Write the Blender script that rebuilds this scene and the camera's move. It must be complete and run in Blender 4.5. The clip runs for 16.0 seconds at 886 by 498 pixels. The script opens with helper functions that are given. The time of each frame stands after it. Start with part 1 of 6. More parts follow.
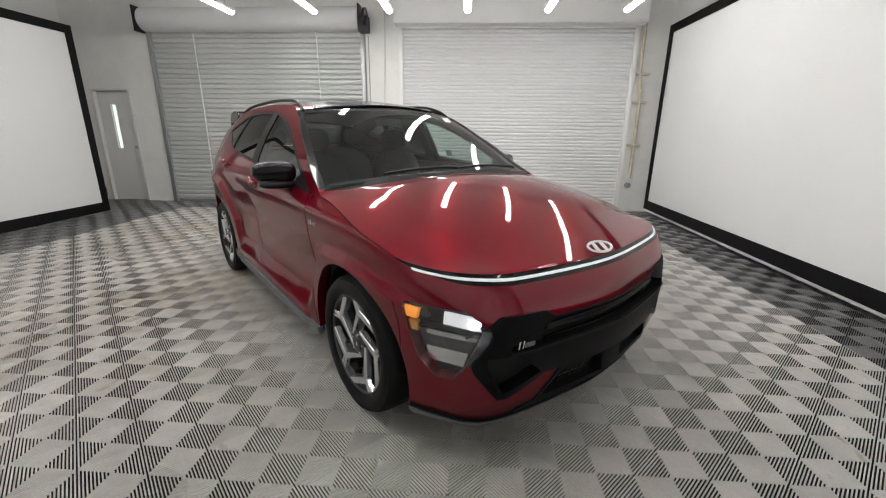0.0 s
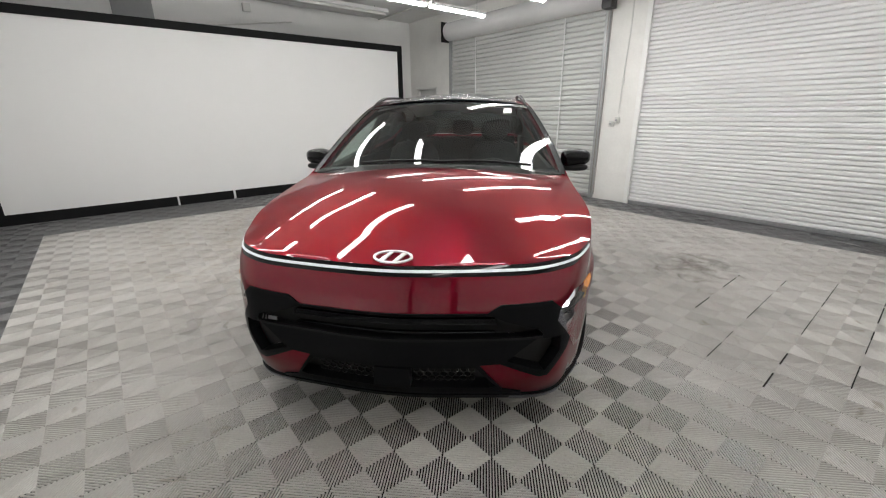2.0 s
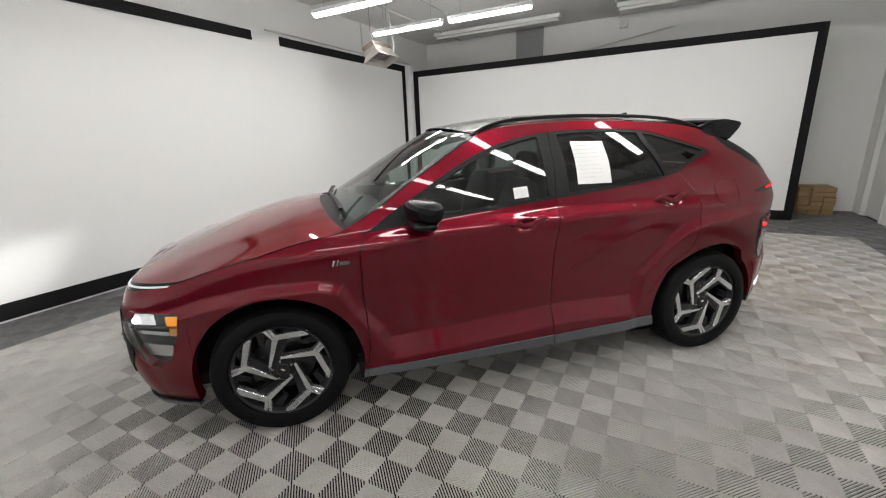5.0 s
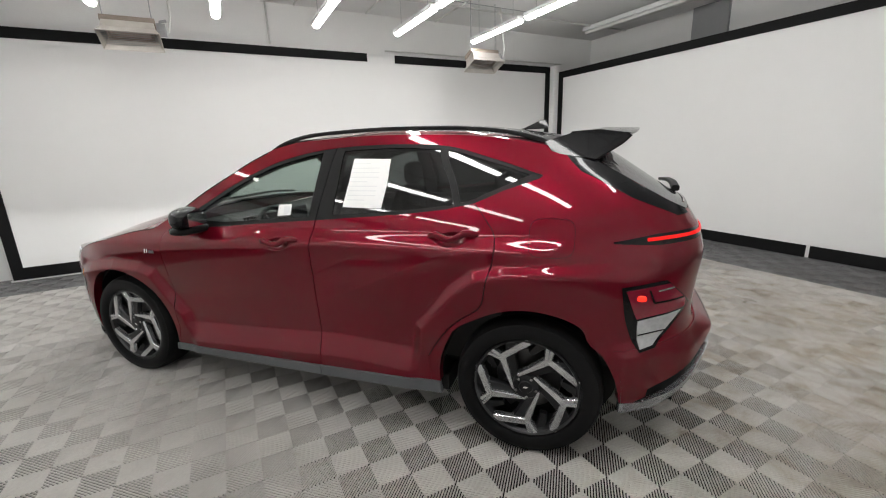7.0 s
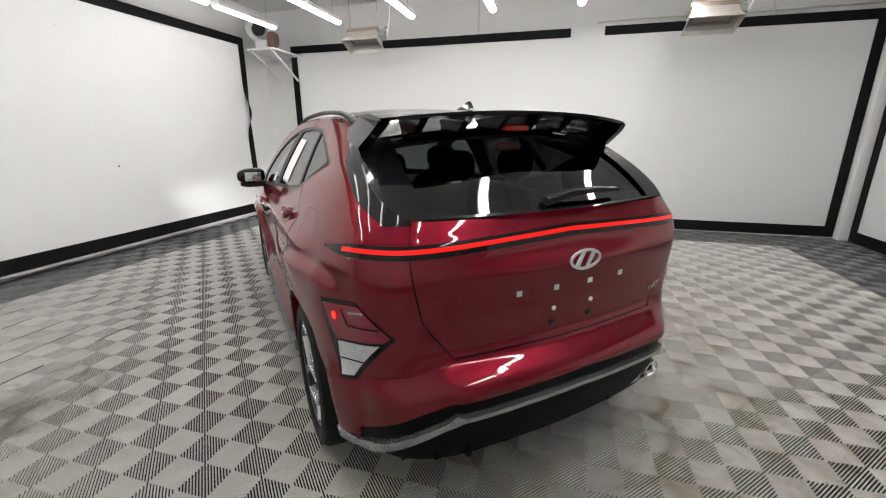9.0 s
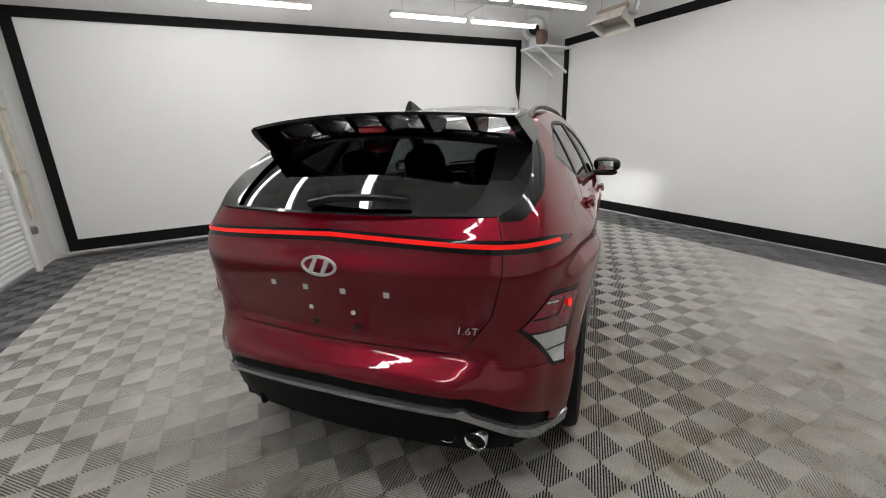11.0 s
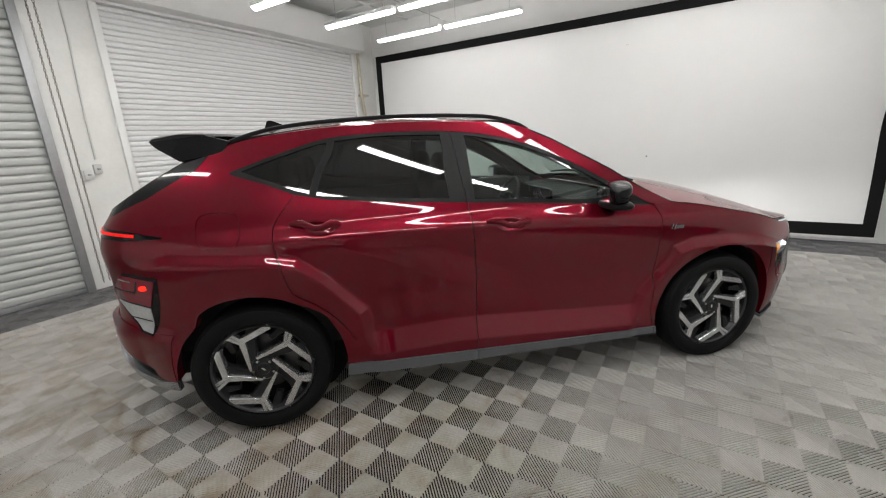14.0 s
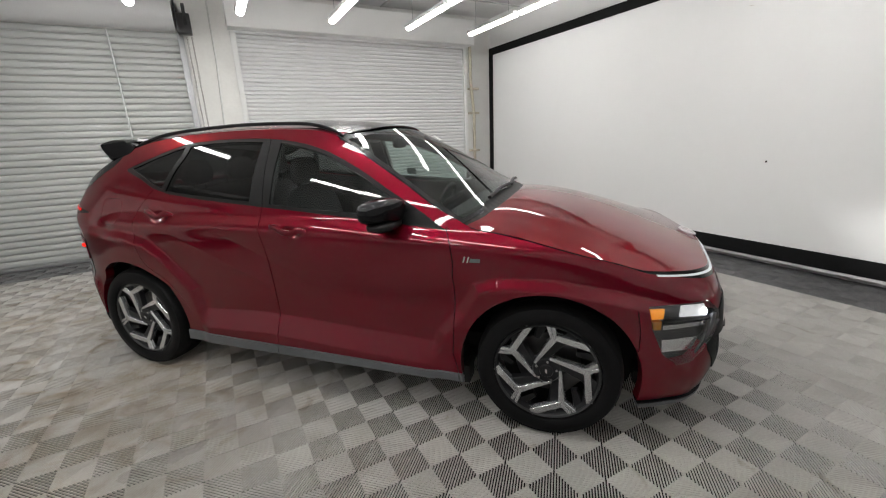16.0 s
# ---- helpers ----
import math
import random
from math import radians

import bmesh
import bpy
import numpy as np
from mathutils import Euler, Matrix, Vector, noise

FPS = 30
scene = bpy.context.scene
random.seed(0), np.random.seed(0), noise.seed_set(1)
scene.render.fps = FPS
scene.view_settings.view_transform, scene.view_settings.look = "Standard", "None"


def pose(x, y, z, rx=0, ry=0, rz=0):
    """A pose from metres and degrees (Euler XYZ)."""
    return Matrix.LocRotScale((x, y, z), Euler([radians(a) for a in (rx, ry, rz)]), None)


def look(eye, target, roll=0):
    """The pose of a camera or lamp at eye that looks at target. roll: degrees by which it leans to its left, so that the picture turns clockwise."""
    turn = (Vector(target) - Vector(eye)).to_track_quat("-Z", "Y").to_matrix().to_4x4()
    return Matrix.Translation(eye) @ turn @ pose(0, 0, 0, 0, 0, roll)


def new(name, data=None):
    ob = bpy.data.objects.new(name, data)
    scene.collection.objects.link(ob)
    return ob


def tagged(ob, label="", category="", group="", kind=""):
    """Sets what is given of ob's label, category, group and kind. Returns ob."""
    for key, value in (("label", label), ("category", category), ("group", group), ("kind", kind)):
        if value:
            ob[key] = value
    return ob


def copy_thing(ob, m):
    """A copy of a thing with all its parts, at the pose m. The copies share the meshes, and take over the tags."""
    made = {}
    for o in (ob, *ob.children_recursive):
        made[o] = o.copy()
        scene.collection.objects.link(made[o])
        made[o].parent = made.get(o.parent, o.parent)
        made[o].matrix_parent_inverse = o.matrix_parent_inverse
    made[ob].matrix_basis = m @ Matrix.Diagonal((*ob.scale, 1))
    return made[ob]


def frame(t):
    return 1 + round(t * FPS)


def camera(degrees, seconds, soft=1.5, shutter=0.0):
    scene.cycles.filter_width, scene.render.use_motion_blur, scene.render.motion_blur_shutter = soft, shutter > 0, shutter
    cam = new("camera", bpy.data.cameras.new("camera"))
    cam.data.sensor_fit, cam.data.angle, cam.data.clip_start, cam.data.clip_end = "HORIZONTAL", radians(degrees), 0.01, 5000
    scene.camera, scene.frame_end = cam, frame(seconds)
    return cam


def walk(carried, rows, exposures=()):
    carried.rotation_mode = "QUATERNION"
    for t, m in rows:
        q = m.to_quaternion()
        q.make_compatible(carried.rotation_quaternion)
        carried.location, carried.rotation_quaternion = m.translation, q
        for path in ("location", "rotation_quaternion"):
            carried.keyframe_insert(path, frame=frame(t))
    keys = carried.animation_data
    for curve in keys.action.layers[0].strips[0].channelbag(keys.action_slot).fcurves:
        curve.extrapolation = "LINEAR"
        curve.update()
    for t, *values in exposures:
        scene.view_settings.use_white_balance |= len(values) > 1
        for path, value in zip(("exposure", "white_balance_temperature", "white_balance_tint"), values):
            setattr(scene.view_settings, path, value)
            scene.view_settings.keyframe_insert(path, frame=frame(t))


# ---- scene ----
cam = camera(95.0, 16.0, soft=1.1)
PATH = [
    (0, (0.793, -3.324, 1.35), (0.673, -1.406, 0.794), 0.7),
    (0.5, (1.258, -3.216, 1.35), (0.847, -1.349, 0.763), 0.6),
    (1, (1.827, -3.063, 1.382), (1.042, -1.326, 0.776), 0.2),
    (1.5, (2.321, -2.773, 1.395), (1.173, -1.257, 0.775), -0.1),
    (2, (2.759, -2.35, 1.417), (1.288, -1.15, 0.787), -0.6),
    (2.5, (3.016, -1.813, 1.421), (1.32, -0.971, 0.779), -0.8),
    (3, (3.178, -1.197, 1.427), (1.338, -0.756, 0.78), -1.4),
    (3.2, (3.209, -0.952, 1.435), (1.337, -0.674, 0.789), -1.6),
    (5.3, (2.561, 1.536, 1.476), (0.948, 0.475, 0.955), -1.8),
    (5.5, (2.393, 1.717, 1.467), (0.841, 0.565, 0.954), -1.6),
    (6, (1.945, 2.197, 1.461), (0.577, 0.826, 0.962), -1.7),
    (6.5, (1.395, 2.578, 1.456), (0.25, 1.013, 0.963), -1.9),
    (7, (0.847, 2.911, 1.465), (-0.044, 1.189, 0.975), -1.9),
    (7.5, (0.297, 3.125, 1.461), (-0.316, 1.286, 0.968), -1.4),
    (8, (-0.257, 3.241, 1.458), (-0.53, 1.325, 0.953), -0.5),
    (8.5, (-0.811, 3.235, 1.434), (-0.713, 1.308, 0.909), 0.3),
    (8.7, (-1.02, 3.184, 1.437), (-0.759, 1.274, 0.903), 0.2),
    (10.8, (-2.775, 1.926, 1.469), (-1.109, 0.973, 0.906), -2.1),
    (11, (-2.891, 1.755, 1.458), (-1.159, 0.929, 0.893), -2.2),
    (11.5, (-3.096, 1.26, 1.436), (-1.233, 0.795, 0.876), -2.5),
    (12, (-3.185, 0.729, 1.428), (-1.266, 0.626, 0.874), -2.7),
    (12.5, (-3.178, 0.204, 1.412), (-1.265, 0.421, 0.869), -2.4),
    (13, (-3.064, -0.333, 1.432), (-1.207, 0.183, 0.898), -2.3),
    (13.5, (-2.9, -0.904, 1.432), (-1.14, -0.115, 0.901), -2.5),
    (14, (-2.612, -1.404, 1.433), (-0.977, -0.377, 0.912), -2.8),
    (14.5, (-2.288, -1.894, 1.438), (-0.8, -0.66, 0.928), -3.0),
    (15, (-1.878, -2.265, 1.439), (-0.568, -0.842, 0.932), -3.0),
    (15.5, (-1.452, -2.629, 1.457), (-0.333, -1.053, 0.943), -2.8),
    (16, (-0.958, -2.852, 1.445), (-0.044, -1.155, 0.912), -2.5),
]
walk(cam, [(t, look(eye, target, roll)) for t, eye, target, roll in PATH], exposures=((0, 0.09), (3, 0.15), (6, 0.09), (8.5, 0.18), (11, -0.13), (14, -0.08), (16, -0.10)))

# ---- world: a closed hall, almost no light from outside ----
world = bpy.data.worlds.new("world")
scene.world = world
world.use_nodes = True
world.node_tree.nodes["Background"].inputs[0].default_value = (0.8, 0.85, 0.9, 1)
world.node_tree.nodes["Background"].inputs[1].default_value = 0.02

# ---- materials ----
def material(name, color, rough=0.5, metal=0.0, coat=0.0, grain=0.0, scale=40.0, bump=0.0, stain=0.0,
             stain_scale=1.5, spec=0.5, emit=None, power=0.0, alpha=1.0, transmission=0.0, coat_rough=0.03, rough_var=0.0, ior=1.45, coat_ior=1.5):
    m = bpy.data.materials.new(name)
    m.use_nodes = True
    nt = m.node_tree
    b = nt.nodes["Principled BSDF"]
    b.inputs["Base Color"].default_value = (*color, 1)
    b.inputs["Roughness"].default_value = rough
    b.inputs["Metallic"].default_value = metal
    b.inputs["Coat Weight"].default_value = coat
    b.inputs["Coat Roughness"].default_value = coat_rough
    b.inputs["Specular IOR Level"].default_value = spec
    b.inputs["Coat IOR"].default_value = coat_ior
    b.inputs["Transmission Weight"].default_value = transmission
    b.inputs["IOR"].default_value = ior
    if emit:
        b.inputs["Emission Color"].default_value = (*emit, 1)
        b.inputs["Emission Strength"].default_value = power
    if grain or stain or bump or rough_var:
        co = nt.nodes.new("ShaderNodeTexCoord")
        n1 = nt.nodes.new("ShaderNodeTexNoise")
        n1.inputs["Scale"].default_value = scale
        n1.inputs["Detail"].default_value = 6
        n2 = nt.nodes.new("ShaderNodeTexNoise")
        n2.inputs["Scale"].default_value = stain_scale
        n2.inputs["Detail"].default_value = 5
        n2.inputs["Distortion"].default_value = 0.6
        for n in (n1, n2):
            nt.links.new(co.outputs["Object"], n.inputs["Vector"])
        add = nt.nodes.new("ShaderNodeMath")
        add.operation = "MULTIPLY_ADD"
        nt.links.new(n1.outputs["Fac"], add.inputs[0])
        add.inputs[1].default_value = grain
        add.inputs[2].default_value = 1 - grain / 2
        add2 = nt.nodes.new("ShaderNodeMath")
        add2.operation = "MULTIPLY_ADD"
        nt.links.new(n2.outputs["Fac"], add2.inputs[0])
        add2.inputs[1].default_value = stain
        add2.inputs[2].default_value = 1 - stain / 2
        mul = nt.nodes.new("ShaderNodeMath")
        mul.operation = "MULTIPLY"
        nt.links.new(add.outputs[0], mul.inputs[0])
        nt.links.new(add2.outputs[0], mul.inputs[1])
        mix = nt.nodes.new("ShaderNodeVectorMath")
        mix.operation = "SCALE"
        mix.inputs[0].default_value = color
        nt.links.new(mul.outputs[0], mix.inputs["Scale"])
        nt.links.new(mix.outputs[0], b.inputs["Base Color"])
        if rough_var:
            rv = nt.nodes.new("ShaderNodeMath")
            rv.operation = "MULTIPLY_ADD"
            nt.links.new(n2.outputs["Fac"], rv.inputs[0])
            rv.inputs[1].default_value = rough_var
            rv.inputs[2].default_value = rough - rough_var / 2
            nt.links.new(rv.outputs[0], b.inputs["Roughness"])
        if bump:
            bp = nt.nodes.new("ShaderNodeBump")
            bp.inputs["Strength"].default_value = bump
            bp.inputs["Distance"].default_value = 0.004
            nt.links.new(n1.outputs["Fac"], bp.inputs["Height"])
            nt.links.new(bp.outputs[0], b.inputs["Normal"])
    return m


def glass(name, tint, dark):
    """A thin coated pane: a tinted see-through part under a glossy skin."""
    m = bpy.data.materials.new(name)
    m.use_nodes = True
    nt = m.node_tree
    nt.nodes.remove(nt.nodes["Principled BSDF"])
    out = nt.nodes["Material Output"]
    tr = nt.nodes.new("ShaderNodeBsdfTransparent")
    tr.inputs[0].default_value = (*[c * dark for c in tint], 1)
    gl = nt.nodes.new("ShaderNodeBsdfGlossy")
    gl.inputs["Roughness"].default_value = 0.02
    lw = nt.nodes.new("ShaderNodeLayerWeight")
    lw.inputs["Blend"].default_value = 0.5
    pw = nt.nodes.new("ShaderNodeMath")
    pw.operation = "POWER"
    pw.inputs[1].default_value = 5.0
    nt.links.new(lw.outputs["Facing"], pw.inputs[0])
    fr = nt.nodes.new("ShaderNodeMath")
    fr.operation = "MULTIPLY_ADD"
    fr.inputs[1].default_value = 0.92
    fr.inputs[2].default_value = 0.08
    nt.links.new(pw.outputs[0], fr.inputs[0])
    mx = nt.nodes.new("ShaderNodeMixShader")
    nt.links.new(fr.outputs[0], mx.inputs[0])
    nt.links.new(tr.outputs[0], mx.inputs[1])
    nt.links.new(gl.outputs[0], mx.inputs[2])
    nt.links.new(mx.outputs[0], out.inputs[0])
    return m


M_PAINT = material("red_metallic_paint", (0.156, 0.0022, 0.0125), rough=0.30, metal=0.62, spec=0.05, coat=1.0, coat_ior=1.48, grain=0.12, scale=900, stain=0.05, stain_scale=3, coat_rough=0.012)
M_PAINT.node_tree.nodes["Principled BSDF"].inputs["Specular Tint"].default_value = (0.55, 0.04, 0.09, 1)
M_GLOSSBLACK = material("gloss_black_paint", (0.004, 0.004, 0.005), rough=0.25, spec=0.1, coat=0.55, coat_ior=1.42, stain=0.2)
M_SATIN = material("satin_black_plastic", (0.007, 0.007, 0.0075), rough=0.42, spec=0.22, grain=0.25, scale=300, bump=0.05)
M_PLASTIC = material("grained_black_plastic", (0.0040, 0.0042, 0.0050), rough=0.48, spec=0.12, grain=0.3, scale=500, bump=0.12)
M_GREYTRIM = material("grey_satin_trim", (0.13, 0.135, 0.145), rough=0.40, metal=0.3, grain=0.15, scale=300)
M_SILVERTRIM = material("silver_satin_trim", (0.46, 0.47, 0.49), rough=0.22, metal=0.85, grain=0.12, scale=200)
M_CHROME = material("bright_chrome", (0.85, 0.85, 0.86), rough=0.08, metal=1.0)
M_DARKCHROME = material("dark_chrome", (0.45, 0.45, 0.47), rough=0.15, metal=1.0)
M_EMBLEM = material("satin_silver_emblem", (0.62, 0.62, 0.63), rough=0.28, metal=0.4)
M_RUBBER = material("tyre_rubber", (0.0055, 0.0055, 0.006), rough=0.55, spec=0.2, grain=0.35, scale=160, bump=0.15, stain=0.3)
M_MACHINED = material("machined_alloy", (0.62, 0.63, 0.65), rough=0.24, metal=0.9, grain=0.08, scale=250)
M_WHEELDARK = material("dark_grey_wheel_paint", (0.012, 0.0125, 0.014), rough=0.35, spec=0.3, coat=0.2, grain=0.2)
M_DARKRIM = material("dark_rim_metal", (0.06, 0.061, 0.064), rough=0.28, metal=0.8)
M_DISC = material("brake_disc_steel", (0.10, 0.10, 0.10), rough=0.35, metal=0.9, grain=0.2)
M_UNDER = material("underbody_black", (0.008, 0.008, 0.008), rough=0.85, grain=0.3)
M_SEAM = material("panel_gap_black", (0.004, 0.004, 0.004), rough=0.9)
M_GLASS_F = glass("lightly_tinted_glass", (0.74, 0.84, 0.80), 0.90)
M_GLASS_R = glass("dark_privacy_glass", (0.8, 0.85, 0.85), 0.15)
M_LENS = glass("clear_lamp_lens", (1, 1, 1), 0.92)
M_DRL = material("white_running_light", (0.35, 0.37, 0.38), rough=0.3, emit=(0.93, 0.97, 1.0), power=0.42)
M_BEAM = material("headlamp_emitter", (0.9, 0.9, 0.9), rough=0.3, emit=(0.97, 0.98, 1.0), power=5.0)
M_LAMPGLOW = material("soft_lamp_glow", (0.7, 0.71, 0.72), rough=0.25, coat=0.5, grain=0.6, scale=90, emit=(0.97, 0.98, 1.0), power=0.55)
M_AMBER = material("amber_lamp", (0.9, 0.32, 0.03), rough=0.25, emit=(1.0, 0.36, 0.04), power=0.4)
M_AMBEROFF = material("unlit_amber_lens", (0.55, 0.22, 0.02), rough=0.2, coat=0.5)
M_REDGLOW = material("lit_red_lamp", (0.8, 0.02, 0.01), rough=0.25, emit=(1.0, 0.022, 0.012), power=1.3)
M_REDBAR = material("lit_red_bar", (0.35, 0.004, 0.005), rough=0.25, emit=(1.0, 0.010, 0.006), power=0.55)
M_REDLENS = material("dark_red_lens", (0.19, 0.0015, 0.018), rough=0.1, coat=0.8, grain=0.5, scale=120)
M_BRAKELENS = material("red_brake_lens", (0.42, 0.010, 0.020), rough=0.15, coat=0.6)
M_WHITELENS = material("frosted_white_lens", (0.46, 0.47, 0.48), rough=0.2, coat=0.7, grain=0.5, scale=45)
M_REFLECTOR = material("lamp_reflector", (0.7, 0.71, 0.73), rough=0.2, metal=0.95)
M_PAPER = material("white_paper", (0.82, 0.82, 0.81), rough=0.7, grain=0.04)
M_PRINT = material("grey_print", (0.72, 0.725, 0.73), rough=0.7)
M_SEAT = material("charcoal_seat_cloth", (0.011, 0.011, 0.012), rough=0.75, grain=0.4, scale=200, bump=0.2)
M_DASH = material("dark_dashboard_plastic", (0.009, 0.0095, 0.010), rough=0.6, grain=0.25, scale=250)

M_WALL = material("white_painted_wall", (0.82, 0.82, 0.81), rough=0.62, grain=0.06, scale=60, stain=0.10, stain_scale=1.3, bump=0.12)
M_WALLOLD = material("worn_white_masonry", (0.80, 0.795, 0.77), rough=0.6, grain=0.1, scale=25, stain=0.2, stain_scale=2.5, bump=0.3)
M_CEIL = material("white_painted_ceiling", (0.82, 0.82, 0.815), rough=0.7, grain=0.06, scale=30, stain=0.08)
M_SCREEN = material("white_vinyl_screen", (0.78, 0.78, 0.775), rough=0.5, spec=0.25, grain=0.02, scale=8, stain=0.05, stain_scale=0.8)
M_TAPE = material("black_screen_border", (0.007, 0.007, 0.0075), rough=0.65, spec=0.2, grain=0.3, scale=90, bump=0.1)
M_DOORGREY = material("grey_painted_steel_slats", (0.53, 0.54, 0.53), rough=0.38, metal=0.1, grain=0.06, stain=0.12, stain_scale=1.1)
M_DOORWHITE = material("white_painted_steel_slats", (0.78, 0.78, 0.785), rough=0.4, grain=0.05, stain=0.06, stain_scale=1.0)
M_STEEL = material("galvanised_steel", (0.42, 0.43, 0.44), rough=0.42, metal=0.7, grain=0.2, stain=0.2)
M_BLACKSTEEL = material("black_painted_steel", (0.012, 0.012, 0.013), rough=0.4, grain=0.2)
M_PIPE = material("painted_pipe", (0.66, 0.66, 0.64), rough=0.45, stain=0.15, stain_scale=6)
M_RUST = material("stained_pipe", (0.55, 0.50, 0.40), rough=0.6, stain=0.7, stain_scale=9, grain=0.3)
M_TUBE = material("lit_tube", (0.95, 0.95, 0.95), rough=0.4, emit=(1.0, 0.99, 0.965), power=29.0)
# same tubes at a higher and a lower output, set to balance the walls
M_TUBE_BRIGHT = material("lit_bright_tube", (0.95, 0.95, 0.95), rough=0.4, emit=(1.0, 0.99, 0.965), power=38.0)
M_TUBE_DIM = material("lit_dim_tube", (0.95, 0.95, 0.95), rough=0.4, emit=(1.0, 0.985, 0.96), power=19.0)
M_LAMPBODY = material("white_lamp_housing", (0.75, 0.76, 0.76), rough=0.35)
M_DOORPAINT = material("pale_grey_door_paint", (0.72, 0.72, 0.70), rough=0.4, stain=0.12, grain=0.04)
M_WIRE = glass("wired_door_glass", (0.95, 1.0, 1.0), 0.9)
M_GROUT = material("dark_floor_base", (0.010, 0.010, 0.010), rough=0.9, grain=0.3, scale=40)
M_CHAIN = material("chain_steel", (0.28, 0.26, 0.24), rough=0.45, metal=0.8, grain=0.3)
M_WOOD = material("stacked_timber", (0.33, 0.22, 0.11), rough=0.7, grain=0.3, scale=30, stain=0.4, stain_scale=5)


# ---- mesh helpers ----
def mesh_object(name, verts, faces, mat, parent=None, label="", normals=None, smooth=False):
    me = bpy.data.meshes.new(name)
    me.from_pydata([tuple(v) for v in verts], [], [tuple(f) for f in faces])
    if smooth:
        me.polygons.foreach_set("use_smooth", [True] * len(me.polygons))
    if normals is not None:
        me.normals_split_custom_set(normals)
    me.materials.append(mat)
    me.update()
    ob = new(name, me)
    if parent:
        ob.parent = parent
    if label:
        ob["label"] = label
    return ob


def part(name, bm, mat, parent=None, label="", angle=None):
    me = bpy.data.meshes.new(name)
    bm.normal_update()
    if angle is not None:
        for f in bm.faces:
            f.smooth = True
        for e in bm.edges:
            e.smooth = len(e.link_faces) == 2 and e.calc_face_angle(0) < radians(angle)
    bm.to_mesh(me)
    bm.free()
    me.materials.append(mat)
    ob = new(name, me)
    if parent:
        ob.parent = parent
    if label:
        ob["label"] = label
    return ob


def add_box(bm, lo, hi, bevel=0.0, m=None):
    mid, size = (Vector(lo) + Vector(hi)) / 2, Vector(hi) - Vector(lo)
    made = bmesh.ops.create_cube(bm, size=1, matrix=Matrix.Translation(mid) @ Matrix.Diagonal((*size, 1)))["verts"]
    if bevel:
        edges = list({e for v in made for e in v.link_edges})
        made = bmesh.ops.bevel(bm, geom=edges, offset=bevel, segments=2, affect="EDGES", profile=0.6)["verts"]
        made = list({v for v in made})
    if m:
        bmesh.ops.transform(bm, matrix=m, verts=[v for v in made if v.is_valid])
    return made


def box(name, lo, hi, mat, parent=None, label="", bevel=0.0, m=None):
    bm = bmesh.new()
    add_box(bm, lo, hi, bevel, m)
    return part(name, bm, mat, parent, label, 35 if bevel else None)


def add_tube(bm, points, radius, sides=10, closed=False, radii=None):
    """A round tube along a polyline."""
    pts = [Vector(p) for p in points]
    rings, n = [], len(pts)
    prev = None
    for i, p in enumerate(pts):
        a = pts[(i - 1) % n] if closed or i else p
        b = pts[(i + 1) % n] if closed or i < n - 1 else p
        d = (b - a).normalized()
        if prev is None:
            prev = d.orthogonal().normalized()
        prev = (prev - d * prev.dot(d)).normalized()
        side = d.cross(prev)
        r = radii[i] if radii else radius
        rings.append([bm.verts.new(p + r * (math.cos(k * math.tau / sides) * prev + math.sin(k * math.tau / sides) * side)) for k in range(sides)])
    for i in range(n if closed else n - 1):
        r0, r1 = rings[i], rings[(i + 1) % n]
        for k in range(sides):
            bm.faces.new((r0[k], r0[(k + 1) % sides], r1[(k + 1) % sides], r1[k]))
    if not closed:
        bm.faces.new(rings[0][::-1])
        bm.faces.new(rings[-1])


def tube(name, points, radius, mat, parent=None, label="", sides=10, closed=False, radii=None):
    bm = bmesh.new()
    add_tube(bm, points, radius, sides, closed, radii)
    return part(name, bm, mat, parent, label, 40)


def add_lathe(bm, profile, m=Matrix.Identity(4), steps=48, a0=0.0, a1=math.tau):
    """Turns (radius, height) pairs round the z axis of m."""
    full = abs(a1 - a0 - math.tau) < 1e-6
    rings = []
    for k in range(steps if full else steps + 1):
        a = a0 + (a1 - a0) * k / steps
        rings.append([bm.verts.new(m @ Vector((r * math.cos(a), r * math.sin(a), h))) for r, h in profile])
    for k in range(steps):
        r0, r1 = rings[k], rings[(k + 1) % len(rings)]
        for i in range(len(profile) - 1):
            vs = (r0[i], r1[i], r1[i + 1], r0[i + 1])
            bm.faces.new(vs)
    bmesh.ops.remove_doubles(bm, verts=list(bm.verts), dist=1e-5)


def lathe(name, profile, mat, parent=None, label="", m=Matrix.Identity(4), steps=48, a0=0.0, a1=math.tau):
    bm = bmesh.new()
    add_lathe(bm, profile, m, steps, a0, a1)
    bmesh.ops.recalc_face_normals(bm, faces=bm.faces)
    return part(name, bm, mat, parent, label, 40)


def add_prism(bm, outline, thick, m=Matrix.Identity(4)):
    """A flat outline in x, y of m with a thickness along z."""
    lo = [bm.verts.new(m @ Vector((x, y, 0))) for x, y in outline]
    hi = [bm.verts.new(m @ Vector((x, y, thick))) for x, y in outline]
    bm.faces.new(lo[::-1])
    bm.faces.new(hi)
    n = len(outline)
    for i in range(n):
        bm.faces.new((lo[i], lo[(i + 1) % n], hi[(i + 1) % n], hi[i]))


def thing(name, label, category, group="", m=None, kind=""):
    ob = new(name)
    ob.empty_display_size = 0.2
    if m is not None:
        ob.matrix_basis = m
    return tagged(ob, label, category, group, kind)


def structure(ob, label, category):
    return tagged(ob, label, category, kind="structure")


